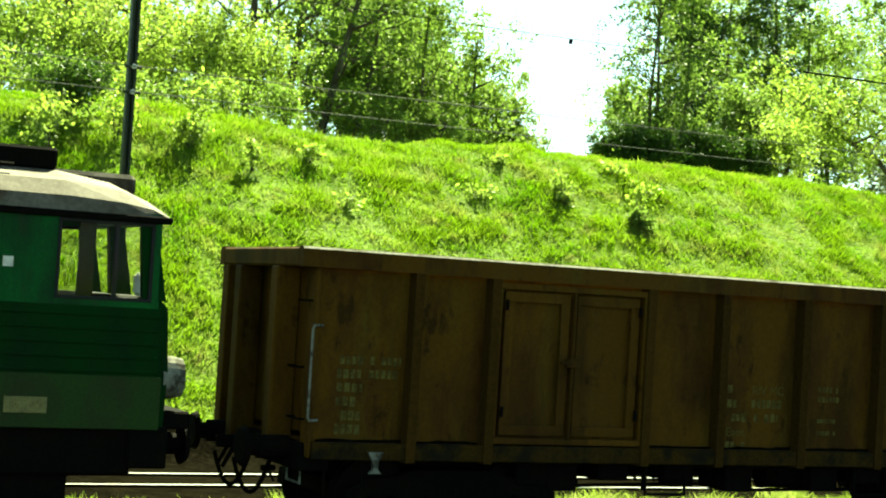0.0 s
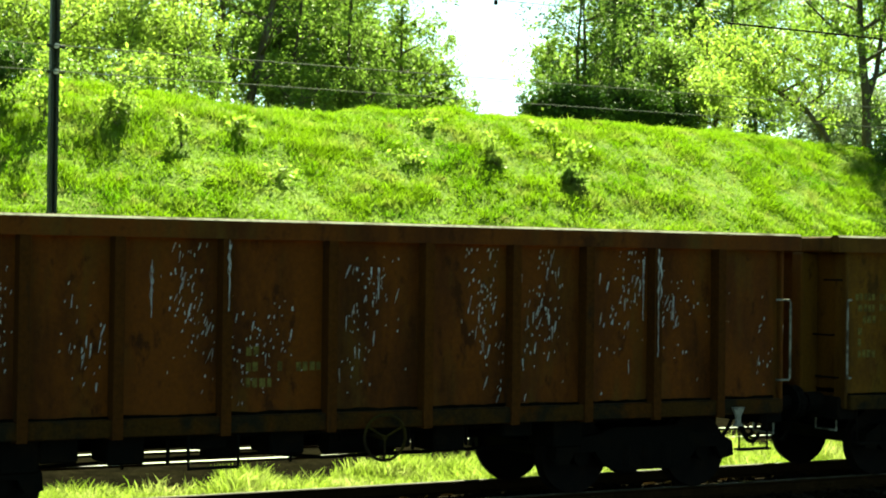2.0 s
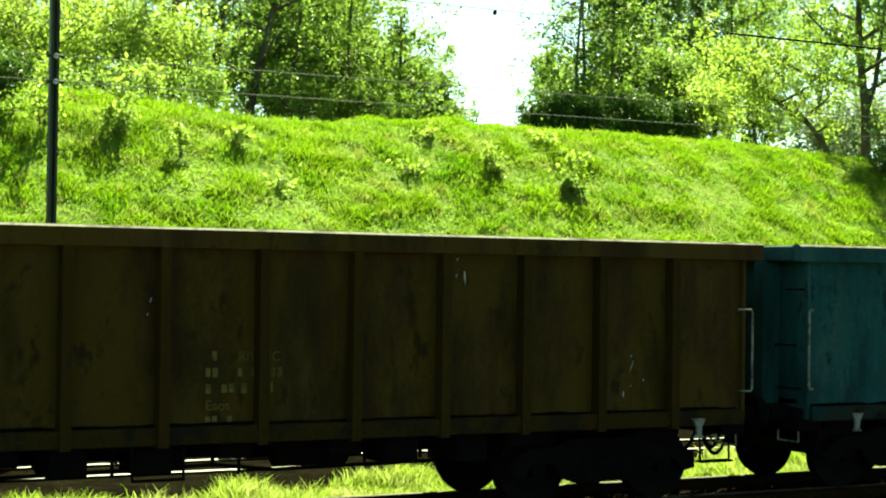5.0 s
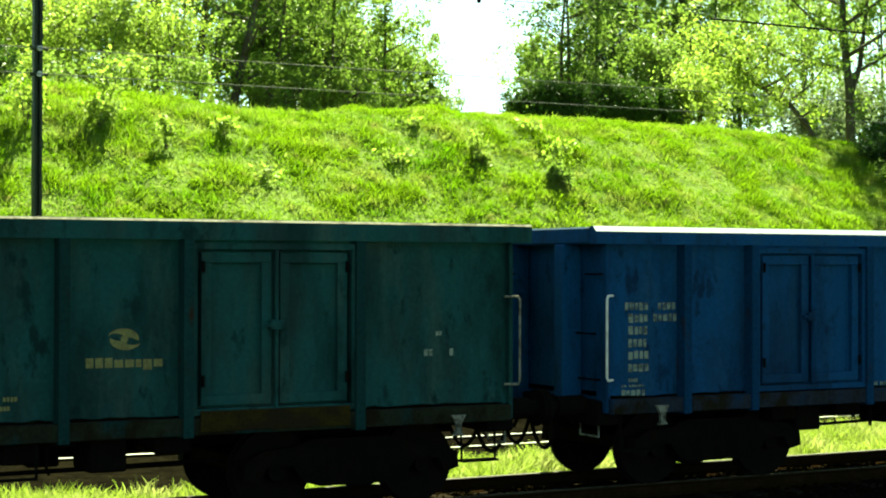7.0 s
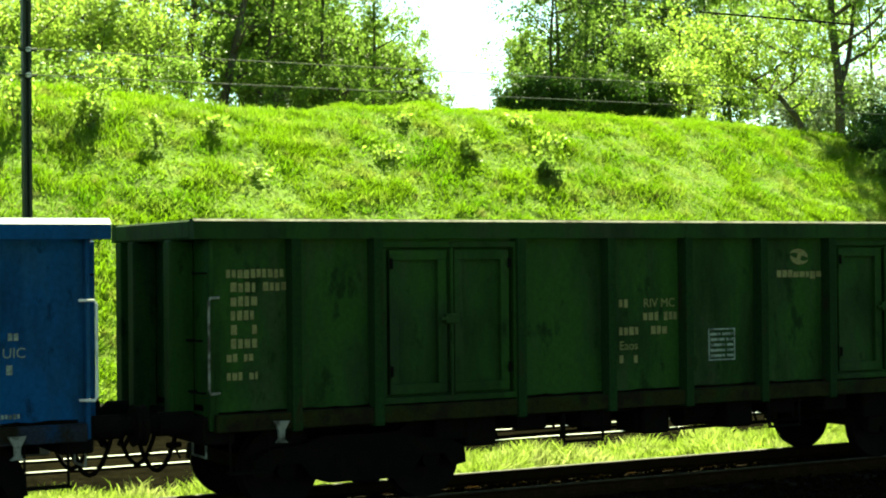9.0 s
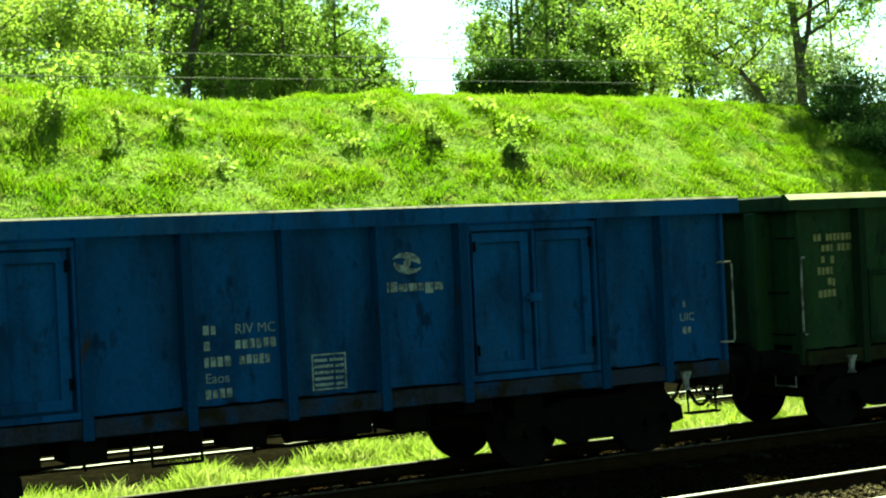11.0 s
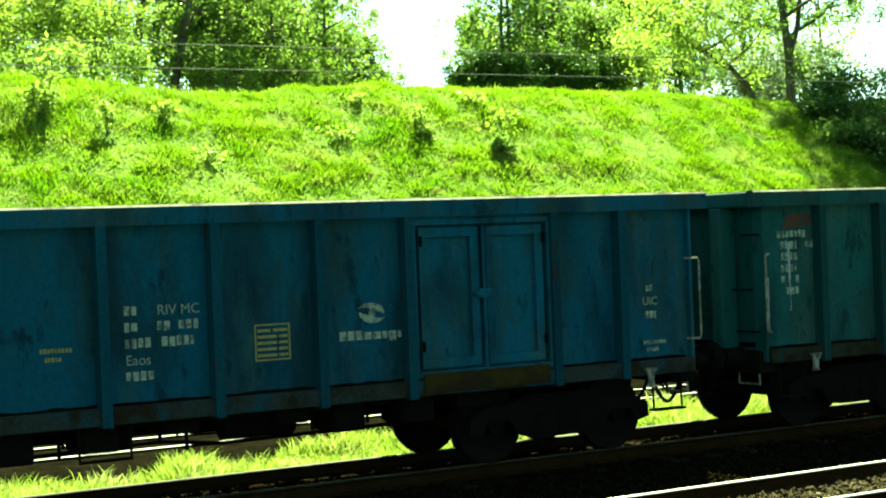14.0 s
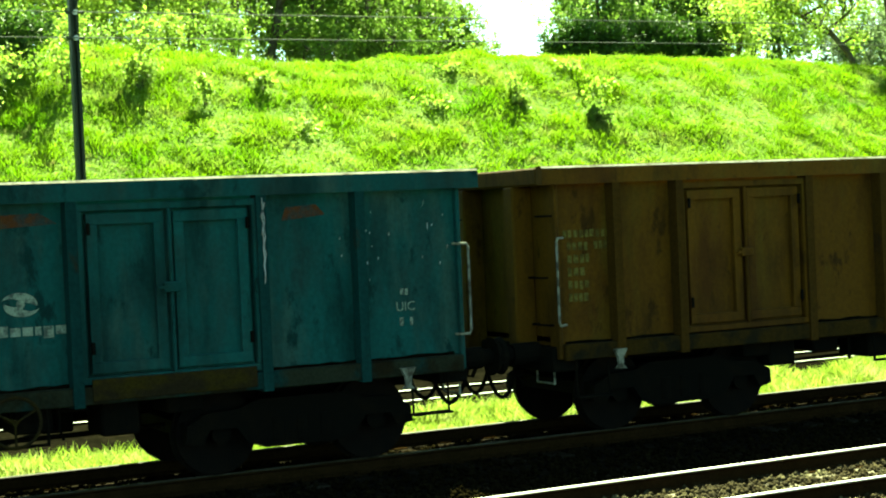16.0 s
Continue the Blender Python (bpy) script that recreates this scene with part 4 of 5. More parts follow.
def wagon(f, r, colour, label, posts, doors, hatch=None, marks=(), emblems=(), mark_mat=None, spills=0, spots=(), handwheel=None, red=(), drips=(), vent=None, seed=0, rim=0.022, rim_kind="dusty"):
    """A four-axle open goods wagon between its end handles f and r (places along the track at the start)."""
    rng = random.Random(seed)
    mid, half = (f + r) / 2, (r - f) / 2 - 0.07
    pm, mm = PAINT[colour], mark_mat or MARK
    w = thing("goods_wagon", label, "goods wagon", Matrix.Translation((mid, 1.42, 0)), "open wagons of the goods train")
    w["x0"] = mid
    ZS, ZP, ZT = 0.935, 2.98, 3.195
    reach = {-1: next(((b - a) / 2 for a, b in JOINTS if b == f), 0.58) + 0.067, 1: next(((b - a) / 2 for a, b in JOINTS if a == r), 0.58) + 0.067}
    cuts = [-half] + sorted(posts) + [half]
    for a, b in zip(cuts, cuts[1:]):
        n = max(2, int((b - a) / 0.16))
        line = [(a + 0.07 + (b - a - 0.14) * k / n, 1.138 + rng.uniform(0.0, 0.022)) for k in range(n + 1)]
        part("dust_ledge", Shape().prism([(line[0][0], 1.118)] + line + [(line[-1][0], 1.118)], "y", -1.272, -1.2452), DIRT, w, "coal dust caked along the wall's foot")
    for s in (-1, 1):
        y0, y1 = sorted((s * 1.245, s * 1.205))
        part("side_wall", Shape().box(-half, half, y0, y1, 1.12, ZP), pm, w)
        ys = sorted((s * 1.375, s * 1.24))
        part("side_sill", Shape().box(-half, half, ys[0], ys[1], ZS, 1.12, 0.012), SILL[colour], w, "rust-browned sole bar")
        lip, inn = s * 1.405, s * 1.27
        part("top_rail", Shape().prism([(lip, ZP), (lip, ZT - rim - 0.006), (s * (1.405 - rim * 1.1), ZT - 0.006), (s * (1.40 - rim * 1.1), ZT), (inn, ZT), (inn, ZP)], "x", -half - 0.25, half + 0.25), pm, w)
        # A pale strip along the chamfer stands for its sunlit edge.
        part("rim_edge", Shape().prism([(s * 1.407, ZT - rim - 0.004), (s * (1.407 - rim * 1.1), ZT - 0.003), (s * (1.402 - rim * 1.1), ZT - 0.010), (s * 1.402, ZT - rim - 0.012)], "x", -half - 0.25, half + 0.25), RIM[rim_kind], w, "top edge coloured pale for sunlight")
        for p in posts:
            q = p + rng.uniform(-0.012, 0.012)
            # Posts take the darker paint, which stands in for shade.
            part("post", Shape().prism([(q - 0.07, s * 1.243), (q - 0.06, s * 1.40), (q + 0.05, s * 1.40), (q + 0.06, s * 1.243)], "z", ZS - 0.02, ZP), SHADED_PAINT[colour], w, "side post with shade in its paint")
        for d0, d1 in doors:
            fr = part("door_frame", frame_ring(Shape(), d0 - 0.10, d1 + 0.10, *sorted((s * 1.243, s * 1.36)), 1.14, ZP - 0.03, 0.07), pm, w)
            m = (d0 + d1) / 2
            for a, b in ((d0 + 0.02, m - 0.05), (m + 0.05, d1 - 0.02)):
                leaf = part("door_leaf", frame_ring(Shape().box(a, b, *sorted((s * 1.243, s * 1.275)), 1.24, ZP - 0.13), a, b, *sorted((s * 1.275, s * 1.335)), 1.24, ZP - 0.13, 0.11), pm, w)
                for z in (1.5, 2.7):
                    hx = a + 0.01 if a < m - 0.3 else b - 0.01
                    part("hinge", Shape().tube([(hx, s * 1.365, z - 0.06), (hx, s * 1.365, z + 0.06)], 0.02, 6), UNDER, leaf)
            part("lock_bar", Shape().tube([(m, s * 1.36, 1.20), (m, s * 1.36, ZP - 0.1)], 0.02, 6).box(m - 0.09, m + 0.09, *sorted((s * 1.35, s * 1.39)), 2.02, 2.13, 0.01).box(m - 0.16, m - 0.02, *sorted((s * 1.37, s * 1.40)), 2.06, 2.09), pm, fr, "door lock bar with a lever")
            if hatch:
                part("threshold_plate", Shape().box(d0, d1, *sorted((s * 1.37, s * 1.392)), 0.97, 1.19, 0.006), HATCH, w, "rusty ochre plate under the doors")
    if vent:
        a, b, z0, z1 = vent
        hp = part("end_hatch", Shape().box(a, b, -1.27, -1.243, z0, z1), pm, w, "small framed hatch in the wall")
        for xa, xb, za, zb in ((a, a + 0.07, z0, z1), (b - 0.07, b, z0, z1), (a + 0.07, b - 0.07, z0, z0 + 0.07), (a + 0.07, b - 0.07, z1 - 0.07, z1)):
            part("hatch_bar", Shape().box(xa, xb, -1.33, -1.27, za, zb, 0.004), SHADED_PAINT[colour], hp)
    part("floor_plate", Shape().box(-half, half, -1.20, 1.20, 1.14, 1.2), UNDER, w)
    for e in (-1, 1):
        x0, x1 = sorted((e * half, e * (half - 0.05)))
        part("end_wall", Shape().box(x0, x1, -1.203, 1.203, 1.0, ZP), pm, w)
        xa, xb = sorted((e * (half - 0.05), e * (half + 0.25)))
        part("end_rail", Shape().box(xa, xb, -1.265, 1.265, ZP, ZT - 0.01, 0.02), pm, w)
        for yy in (-0.62, 0.62):
            xa, xb = sorted((e * half, e * (half + 0.28)))
            part("end_post", Shape().box(xa, xb, yy - 0.11, yy + 0.11, 0.95, ZP, 0.02), pm, w)
        xa, xb = sorted((e * half, e * (half + 0.05)))
        part("corner_post", Shape().box(xa, xb, -1.32, -1.10, 0.95, ZP, 0.012), pm, w)
        part("corner_post", Shape().box(*sorted((e * half, e * (half + 0.24))), 1.10, 1.30, 0.95, ZP, 0.012), pm, w)
        hx = e * (half + 0.07)
        part("handle", Shape().tube([(e * (half - 0.06), -1.30, 2.36), (hx, -1.40, 2.36), (hx + e * 0.02, -1.40, 2.32), (hx + e * 0.02, -1.40, 1.39), (hx, -1.40, 1.35), (e * (half - 0.06), -1.30, 1.35)], 0.015, 6), WHITE if rim_kind == "white" else GRIMY, w, "pale-painted hand rail")
        for k, (zr, ya, yb) in enumerate(((3.02, -1.1, -0.8), (2.62, -1.25, -0.95), (1.9, -1.1, -0.75), (1.35, -1.2, -0.8))):
            part("rung", Shape().tube([(e * (half + 0.01), ya, zr), (e * (half + 0.10), ya, zr), (e * (half + 0.10), yb, zr), (e * (half + 0.01), yb, zr)], 0.012, 5), GRIMY if k < 1 else UNDER, w)
        part("head_stock", Shape().box(*sorted((e * (half - 0.25), e * (half + 0.10))), -1.25, 1.25, 0.80, 1.10, 0.02), UNDER, w, "black end beam")
        for yy in (-0.875, 0.875):
            tip = half + reach[e]
            bf = part("buffer", Shape().tube([(e * (half + 0.10), yy, 1.02), (e * (tip - 0.20), yy, 1.02)], 0.13, 12).tube([(e * (tip - 0.20), yy, 1.02), (e * (tip - 0.05), yy, 1.02)], 0.095, 12), UNDER, w, "black buffer")
            part("buffer_head", Shape().tube([(e * (tip - 0.06), yy, 1.02), (e * (tip - 0.02), yy, 1.02), (e * tip, yy, 1.02)], 0.225, 16, 0.19), UNDER, bf)
        hook = half + reach[e] - 0.03
        part("coupling", Shape().box(*sorted((e * (half + 0.10), e * hook)), -0.05, 0.05, 0.92, 1.06, 0.02).tube([(e * (hook - 0.2), -0.1, 0.98), (e * (hook - 0.06), -0.1, 0.72), (e * (hook - 0.06), 0.1, 0.72), (e * (hook - 0.2), 0.1, 0.98)], 0.025, 6), UNDER, w, "hook and screw coupling")
        for yy in (-0.34, 0.34):
            pts = [(e * (half + 0.08 + 0.46 * u), yy - 0.06 * u, 0.88 - 0.40 * math.sin(math.pi * u) ** 0.8 - 0.03 * u) for u in np.linspace(0, 1, 11)]
            part("brake_hose", Shape().tube(pts, 0.026, 6), UNDER, w, "sagging rubber brake hose")
        part("end_cock", Shape().tube([(e * (half + 0.06), -0.42, 0.74), (e * (half + 0.22), -0.42, 0.74)], 0.035, 6).tube([(e * (half + 0.14), -0.42, 0.74), (e * (half + 0.14), -0.62, 0.62)], 0.014, 5), UNDER, w)
        part("shunter_grip", Shape().tube([(e * (half + 0.04), -1.15, 0.82), (e * (half + 0.04), -1.15, 0.66), (e * (half + 0.04), -0.75, 0.66), (e * (half + 0.04), -0.75, 0.82)], 0.014, 5), GRIMY, w, "pale grip rail under the buffer")
        st = Shape()
        for xx in (half - 0.62, half - 0.18):
            st.tube([(e * xx, -1.28, 0.95), (e * xx, -1.30, 0.50)], 0.014, 5)
        st.box(*sorted((e * (half - 0.64), e * (half - 0.16))), -1.36, -1.22, 0.48, 0.505)
        part("foot_step", st, UNDER, w, "hanging foot step")
        hk = e * (half - 0.72)
        part("tow_hook", Shape().prism([(hk - 0.09, 1.03), (hk + 0.09, 1.03), (hk + 0.035, 0.93), (hk + 0.03, 0.84), (hk + 0.07, 0.80), (hk - 0.07, 0.80), (hk - 0.03, 0.84), (hk - 0.035, 0.93)], "y", -1.42, -1.376), GRIMY, w, "pale painted tow hook")
    part("centre_sill", Shape().box(-half + 0.2, half - 0.2, -0.28, -0.16, 0.72, 1.14).box(-half + 0.2, half - 0.2, 0.16, 0.28, 0.72, 1.14), UNDER, w)
    for cx in np.arange(-half + 1.1, half - 1.0, 1.05):
        part("cross_bearer", Shape().box(cx - 0.05, cx + 0.05, -1.24, 1.24, 0.92, 1.14), UNDER, w)
    part("brake_cylinder", Shape().tube([(-0.55, 0.55, 0.80), (0.05, 0.55, 0.80)], 0.18, 12).tube([(0.05, 0.55, 0.80), (0.9, 0.5, 0.80)], 0.03, 6), UNDER, w)
    part("air_tank", Shape().tube([(0.2, -0.7, 0.76), (1.05, -0.7, 0.76)], 0.17, 12), UNDER, w)
    part("distributor", Shape().box(-1.2, -0.85, -0.8, -0.5, 0.60, 0.92, 0.03), UNDER, w)
    for a, b, rr in (((-3.2, 0.1, 0.66), (3.2, 0.1, 0.66), 0.028), ((-2.4, -0.95, 0.88), (2.2, -0.95, 0.86), 0.022), ((-2.6, -0.3, 0.84), (2.6, -0.3, 0.84), 0.02), ((-2.7, 0.9, 0.72), (2.7, 0.9, 0.72), 0.03)):
        part("brake_rod", Shape().tube([a, b], rr, 6), UNDER, w)
    for xx in (-2.3, -2.0, -1.7, -0.6, -0.3, 0.3, 1.2, 1.5, 1.9):
        part("brake_hanger", Shape().tube([(xx, -0.95, 1.0), (xx, -0.95, 0.66 + 0.10 * math.sin(xx * 5))], 0.022, 5), UNDER, w)
    for xx in (-3.3, -2.9, -2.2, -1.3, -0.4, 0.9, 1.6, 2.5, 3.2):
        part("frame_bracket", Shape().box(xx - 0.2, xx + 0.2, -1.1, -0.5, 0.66 + 0.09 * math.sin(5 * xx + seed), 0.95, 0.02), UNDER, w)
    for k, (xx, wide, low) in enumerate(((-2.75, 0.5, 0.70), (-2.1, 0.32, 0.60), (-1.55, 0.6, 0.74), (-0.75, 0.36, 0.64), (-0.1, 0.55, 0.72), (0.62, 0.3, 0.62), (1.25, 0.62, 0.70), (2.0, 0.34, 0.60), (2.6, 0.5, 0.72))):
        yy = (-0.35, 0.45, 0.1)[(k + seed) % 3]
        part("brake_gear", Shape().box(xx - wide / 2, xx + wide / 2, yy - 0.1, yy + 0.1, low + 0.03 * math.sin(seed + k), 0.95, 0.02).tube([(xx - 0.08, yy - 0.12, 0.9), (xx + 0.05, yy - 0.14, low - 0.10)], 0.018, 5), UNDER, w)
    for z, yy in ((0.62, 0.35), (0.56, -0.45)):
        part("pull_rod", Shape().tube([(-half + 3.2, yy, z), (-0.4, yy, z + 0.05), (0.3, yy, z - 0.03), (half - 3.2, yy, z)], 0.024, 6), UNDER, w)
    for xx in ((-1.9, -1.35), (1.2, 1.7)) if seed % 2 else ((-1.6, -1.05),):
        part("lever_guard", Shape().tube([(xx[0], -1.3, 0.98), (xx[0], -1.32, 0.58), (xx[1], -1.32, 0.58), (xx[1], -1.3, 0.98)], 0.022, 6), UNDER, w, "black steel guard loop")
    if handwheel is not None:
        ring = [(handwheel + 0.25 * math.cos(a), -1.46, 0.84 + 0.25 * math.sin(a)) for a in np.linspace(0, 2 * math.pi, 25)[:-1]]
        hw = Shape().tube(ring, 0.018, 6, closed=True)
        for a in (0.5, 2.6, 4.7):
            hw.tube([(handwheel, -1.46, 0.84), (handwheel + 0.25 * math.cos(a), -1.46, 0.84 + 0.25 * math.sin(a))], 0.013, 5)
        hw.tube([(handwheel, -1.47, 0.84), (handwheel, -1.0, 0.84)], 0.03, 8)
        part("hand_wheel", hw, HATCH, w, "ochre brake hand wheel")
    for bx in (-half + 1.85, half - 1.85):
        bogie(w, bx)
    for x, z, rows, kind in marks:
        ink = {"w": MARK, "y": MARK_FAINT if "brown" in colour else MARK_YELLOW}[kind]
        if rows is GRID:
            grid_box(x, z, ink, w)
            continue
        bars(rng, x, z, rows, ink, w)
        if rows is CODE:
            word("RIV MC", x + 0.36, z - 0.11, 0.105, ink, w)
            word("Eaos", x, z - 0.62, 0.105, ink, w)
        if rows is SMALL:
            word("UIC", x, z - 0.25, 0.10, ink, w)
    for x, z, k, sc in emblems:
        emblem(x, z, {"w": MARK, "y": MARK_YELLOW}[k], w, sc)
    for x, z, wide, tall in red:
        part("red_patch", Shape().prism([(x, z), (x + wide, z + 0.05), (x + wide * 0.8, z + tall), (x + wide * 0.1, z + tall * 0.9)], "y", -1.2502, -1.2465), RED_MARK, w, "faded red painted patch")
    if spills:
        sp = Shape()
        spots = list(spots) + [(rng.uniform(-half, half), rng.uniform(1.5, 2.75), rng.uniform(0.3, 0.7)) for k in range(max(4, spills // 160))]
        for i in range(spills):
            sx, sz, dense = rng.choice(spots)
            if rng.random() > dense:
                continue
            cx, z = sx + rng.gauss(0, 0.15), min(max(sz + rng.gauss(0, 0.26), 1.25), 2.93)
            tall = rng.uniform(0.012, 0.05) if rng.random() < 0.82 else rng.uniform(0.07, 0.17)
            wd, k = rng.uniform(0.003, 0.011), tall * rng.uniform(-0.1, 0.45)
            tall = min(tall, z - 1.16)
            if min(abs(cx - p) for p in posts) > 0.1 and not any(d0 - 0.12 < cx < d1 + 0.12 for d0, d1 in doors):
                sp.prism([(cx - wd * 0.7, z), (cx - wd - k * 0.5, z - tall * 0.5), (cx - k, z - tall), (cx + wd * 0.8 - k * 0.6, z - tall * 0.6), (cx + wd * 0.9, z + 0.008)], "y", -1.2498, -1.2465)
        for cx, z, fall in drips:
            on_post = min(abs(cx - p) for p in posts) < 0.08
            y0 = -1.4045 if on_post else -1.2498
            for j in range(3):
                a, ln, wd = cx + rng.uniform(-0.02, 0.02) * j, fall * (1 - 0.3 * j), rng.uniform(0.007, 0.013)
                n = max(4, int(ln / 0.09))
                side = [(a + 0.012 * math.sin(3.1 * k + j), z - 0.05 * j - ln * k / n, wd * rng.uniform(0.3, 1.2) * (1 - 0.5 * k / n)) for k in range(n + 1)]
                for (xa, za, wa), (xb, zb, wb) in zip(side, side[1:]):
                    sp.prism([(xa - wa, za), (xb - wb, zb), (xb + wb, zb), (xa + wa, za)], "y", y0, y0 + 0.0033)
        tagged(part("spill_stain", sp, SPILL, w, "chalky white spill marks"), kind="stuff")
    return w


LOAD = [(0.0, 0.80, 0.10, 0.0), (0.42, 0.38, 0.10, 0.14), (0.05, 0.28, 0.11, 0.14), (0.05, 0.30, 0.11, 0.29), (0.05, 0.26, 0.11, 0.44), (0.05, 0.30, 0.11, 0.59), (0.05, 0.30, 0.11, 0.74)]
CODE = [(0.0, 0.14, 0.11, 0.0), (0.0, 0.14, 0.11, 0.17), (0.36, 0.50, 0.11, 0.17), (0.0, 0.32, 0.11, 0.34), (0.40, 0.36, 0.11, 0.34), (0.0, 0.30, 0.11, 0.68)]
GRID = [(0.0, 0.38, 0.03, 0.0), (0.0, 0.38, 0.03, 0.07), (0.0, 0.38, 0.03, 0.14), (0.0, 0.38, 0.03, 0.21), (0.0, 0.38, 0.03, 0.28)]
SMALL = [(0.06, 0.12, 0.08, 0.0), (0.04, 0.16, 0.10, 0.32)]
FOOT = [(0.0, 0.34, 0.05, 0.0), (0.05, 0.2, 0.05, 0.09)]
BADGE = [(0.0, 0.34, 0.03, 0.0), (0.0, 0.34, 0.10, 0.06), (0.1, 0.14, 0.05, -0.08)]


def layout(half, door_a, door_b, mids, ends):
    """Posts and door openings from their distances to the wagon's middle."""
    return sorted(list(mids) + list(ends) + [door_a[0] - 0.13, door_a[1] + 0.13, door_b[0] - 0.13, door_b[1] + 0.13]), [door_a, door_b]


WAGONS = []
P, Dr = layout(6.2, (-3.92, -2.10), (2.75, 4.52), (-0.92, 0.28, 1.50), (-4.99, 5.42))
WAGONS.append(wagon(6.35, 18.75, "brown", "brown open goods wagon with two double doors a side", P, Dr, marks=[(-5.9, 2.05, LOAD, "y"), (-0.75, 1.90, CODE, "y"), (0.62, 1.92, [(0, .3, .08, 0), (0, .32, .08, .12), (0, .3, .06, .4), (0, .3, .06, .55)], "y"), (5.7, 2.0, SMALL, "y")], handwheel=2.3, seed=1))
P = [-5.25, -4.32, -3.33, -2.38, -1.21, 0.0, 1.16, 2.31, 3.30, 4.27, 5.24]
WAGONS.append(wagon(19.66, 32.22, "red_brown", "red-brown open goods wagon streaked with chalky white spills", P, [], marks=[(-5.9, 1.45, [(0, .5, .2, 0)], "w"), (-0.95, 1.85, CODE[:4], "y")], spills=1500, spots=[(-5.75, 2.2, 1), (-6.0, 1.85, 0.9), (-5.6, 1.95, 0.6), (-4.85, 2.5, 0.9), (-4.6, 2.15, 0.6), (-3.8, 2.45, 1), (-3.7, 2.05, 1), (-3.95, 1.8, 0.5), (-1.6, 2.6, 0.9), (-1.4, 1.9, 0.7), (-0.95, 1.6, 0.8), (0.55, 2.5, 0.8), (0.4, 1.9, 0.4), (1.9, 2.6, 0.8), (2.0, 2.0, 0.7), (2.7, 2.55, 1), (2.75, 2.0, 0.7), (4.0, 2.6, 0.9), (4.6, 2.3, 0.6)], drips=[(-5.25, 2.95, 0.5), (-1.21, 2.97, 0.75), (-2.0, 2.75, 0.6), (0.6, 2.7, 0.35), (4.27, 2.97, 1.3), (4.15, 2.8, 0.7), (4.6, 2.4, 0.3)], handwheel=0.6, seed=2))
P, Dr = layout(6.2, (-4.25, -2.62), (2.40, 4.05), (-1.31, -0.14, 1.06), (-5.41, 5.13))
WAGONS.append(wagon(33.20, 45.89, "brown", "brown open goods wagon with faded yellow lettering", P, Dr, marks=[(-6.1, 2.45, LOAD, "y"), (-1.15, 1.95, CODE, "y"), (0.25, 1.88, GRID, "y"), (5.6, 2.1, SMALL, "y")], handwheel=-1.9, seed=3))
P = [-5.27, -4.21, -3.22, -2.32, -1.29, -0.2, 0.9, 2.0, 3.05, 4.1, 5.15]
WAGONS.append(wagon(47.04, 59.6, "dark_brown", "dark brown open goods wagon with plain ribbed sides", P, [], marks=[(-0.8, 1.9, CODE, "y"), (-6.0, 2.3, LOAD, "y")], spills=50, seed=4))
P, Dr = layout(7.1, (-5.15, -3.40), (3.40, 5.12), (-2.0, -0.68, 0.61, 1.95), ())
WAGONS.append(wagon(60.55, 75.05, "teal", "weathered blue-grey open goods wagon with a painted emblem", P, Dr, True, marks=[(-1.75, 1.95, CODE, "y"), (-0.1, 1.70, GRID, "y"), (1.2, 1.40, FOOT, "y"), (6.1, 1.78, [(0, .12, .09, 0), (.26, .12, .09, 0), (0.15, .08, .06, -0.2)], "w")], emblems=[(2.62, 1.95, "y", 0.72)], seed=5))
P, Dr = layout(6.15, (-3.88, -2.24), (2.18, 3.83), (-1.10, -0.03, 1.02), (-5.07, 4.95))
WAGONS.append(wagon(76.30, 88.79, "blue", "fresh bright blue open goods wagon with white lettering", P, Dr, marks=[(-5.9, 2.28, LOAD, "w"), (-0.98, 2.0, CODE, "w"), (0.35, 1.62, GRID, "w"), (5.35, 2.05, SMALL, "w"), (1.62, 1.28, [(0, .1, .12, 0)], "w"), (-5.95, 1.28, BADGE, "w"), (5.2, 1.24, FOOT, "w"), (4.2, 1.2, [(0, .24, .1, 0)], "w"), (-2.0, 1.2, FOOT, "w")], emblems=[(1.53, 2.84, "w", 0.72)], handwheel=1.72, seed=6, rim=0.06, rim_kind="white"))
P, Dr = layout(6.2, (-4.22, -2.63), (2.35, 3.98), (-1.24, -0.10, 1.10), (-5.35, 5.15))
WAGONS.append(wagon(90.03, 102.70, "green", "dull green open goods wagon with faded yellow lettering", P, Dr, marks=[(-6.1, 2.66, LOAD + [(0, .3, .09, .9), (0, .35, .09, 1.1)], "y"), (-1.05, 2.25, CODE, "y"), (0.3, 1.85, GRID, "w")], emblems=[(1.78, 2.74, "y", 0.66)], seed=7))
P, Dr = layout(6.1, (-4.0, -2.4), (2.35, 4.03), (-1.15, 0.0, 1.15), (-5.1, 5.12))
WAGONS.append(wagon(103.80, 116.05, "blue", "bright blue open goods wagon with a white emblem", P, Dr, marks=[(-5.8, 2.3, LOAD, "w"), (-0.95, 2.0, CODE, "w"), (5.4, 1.9, SMALL, "w"), (0.3, 1.6, GRID, "w")], emblems=[(1.55, 2.55, "w", 0.8)], seed=8))
P = [-5.26, -4.22, -3.25, -2.23, -1.18, -0.11, 0.98, 2.03, 3.0, 3.97, 5.07]
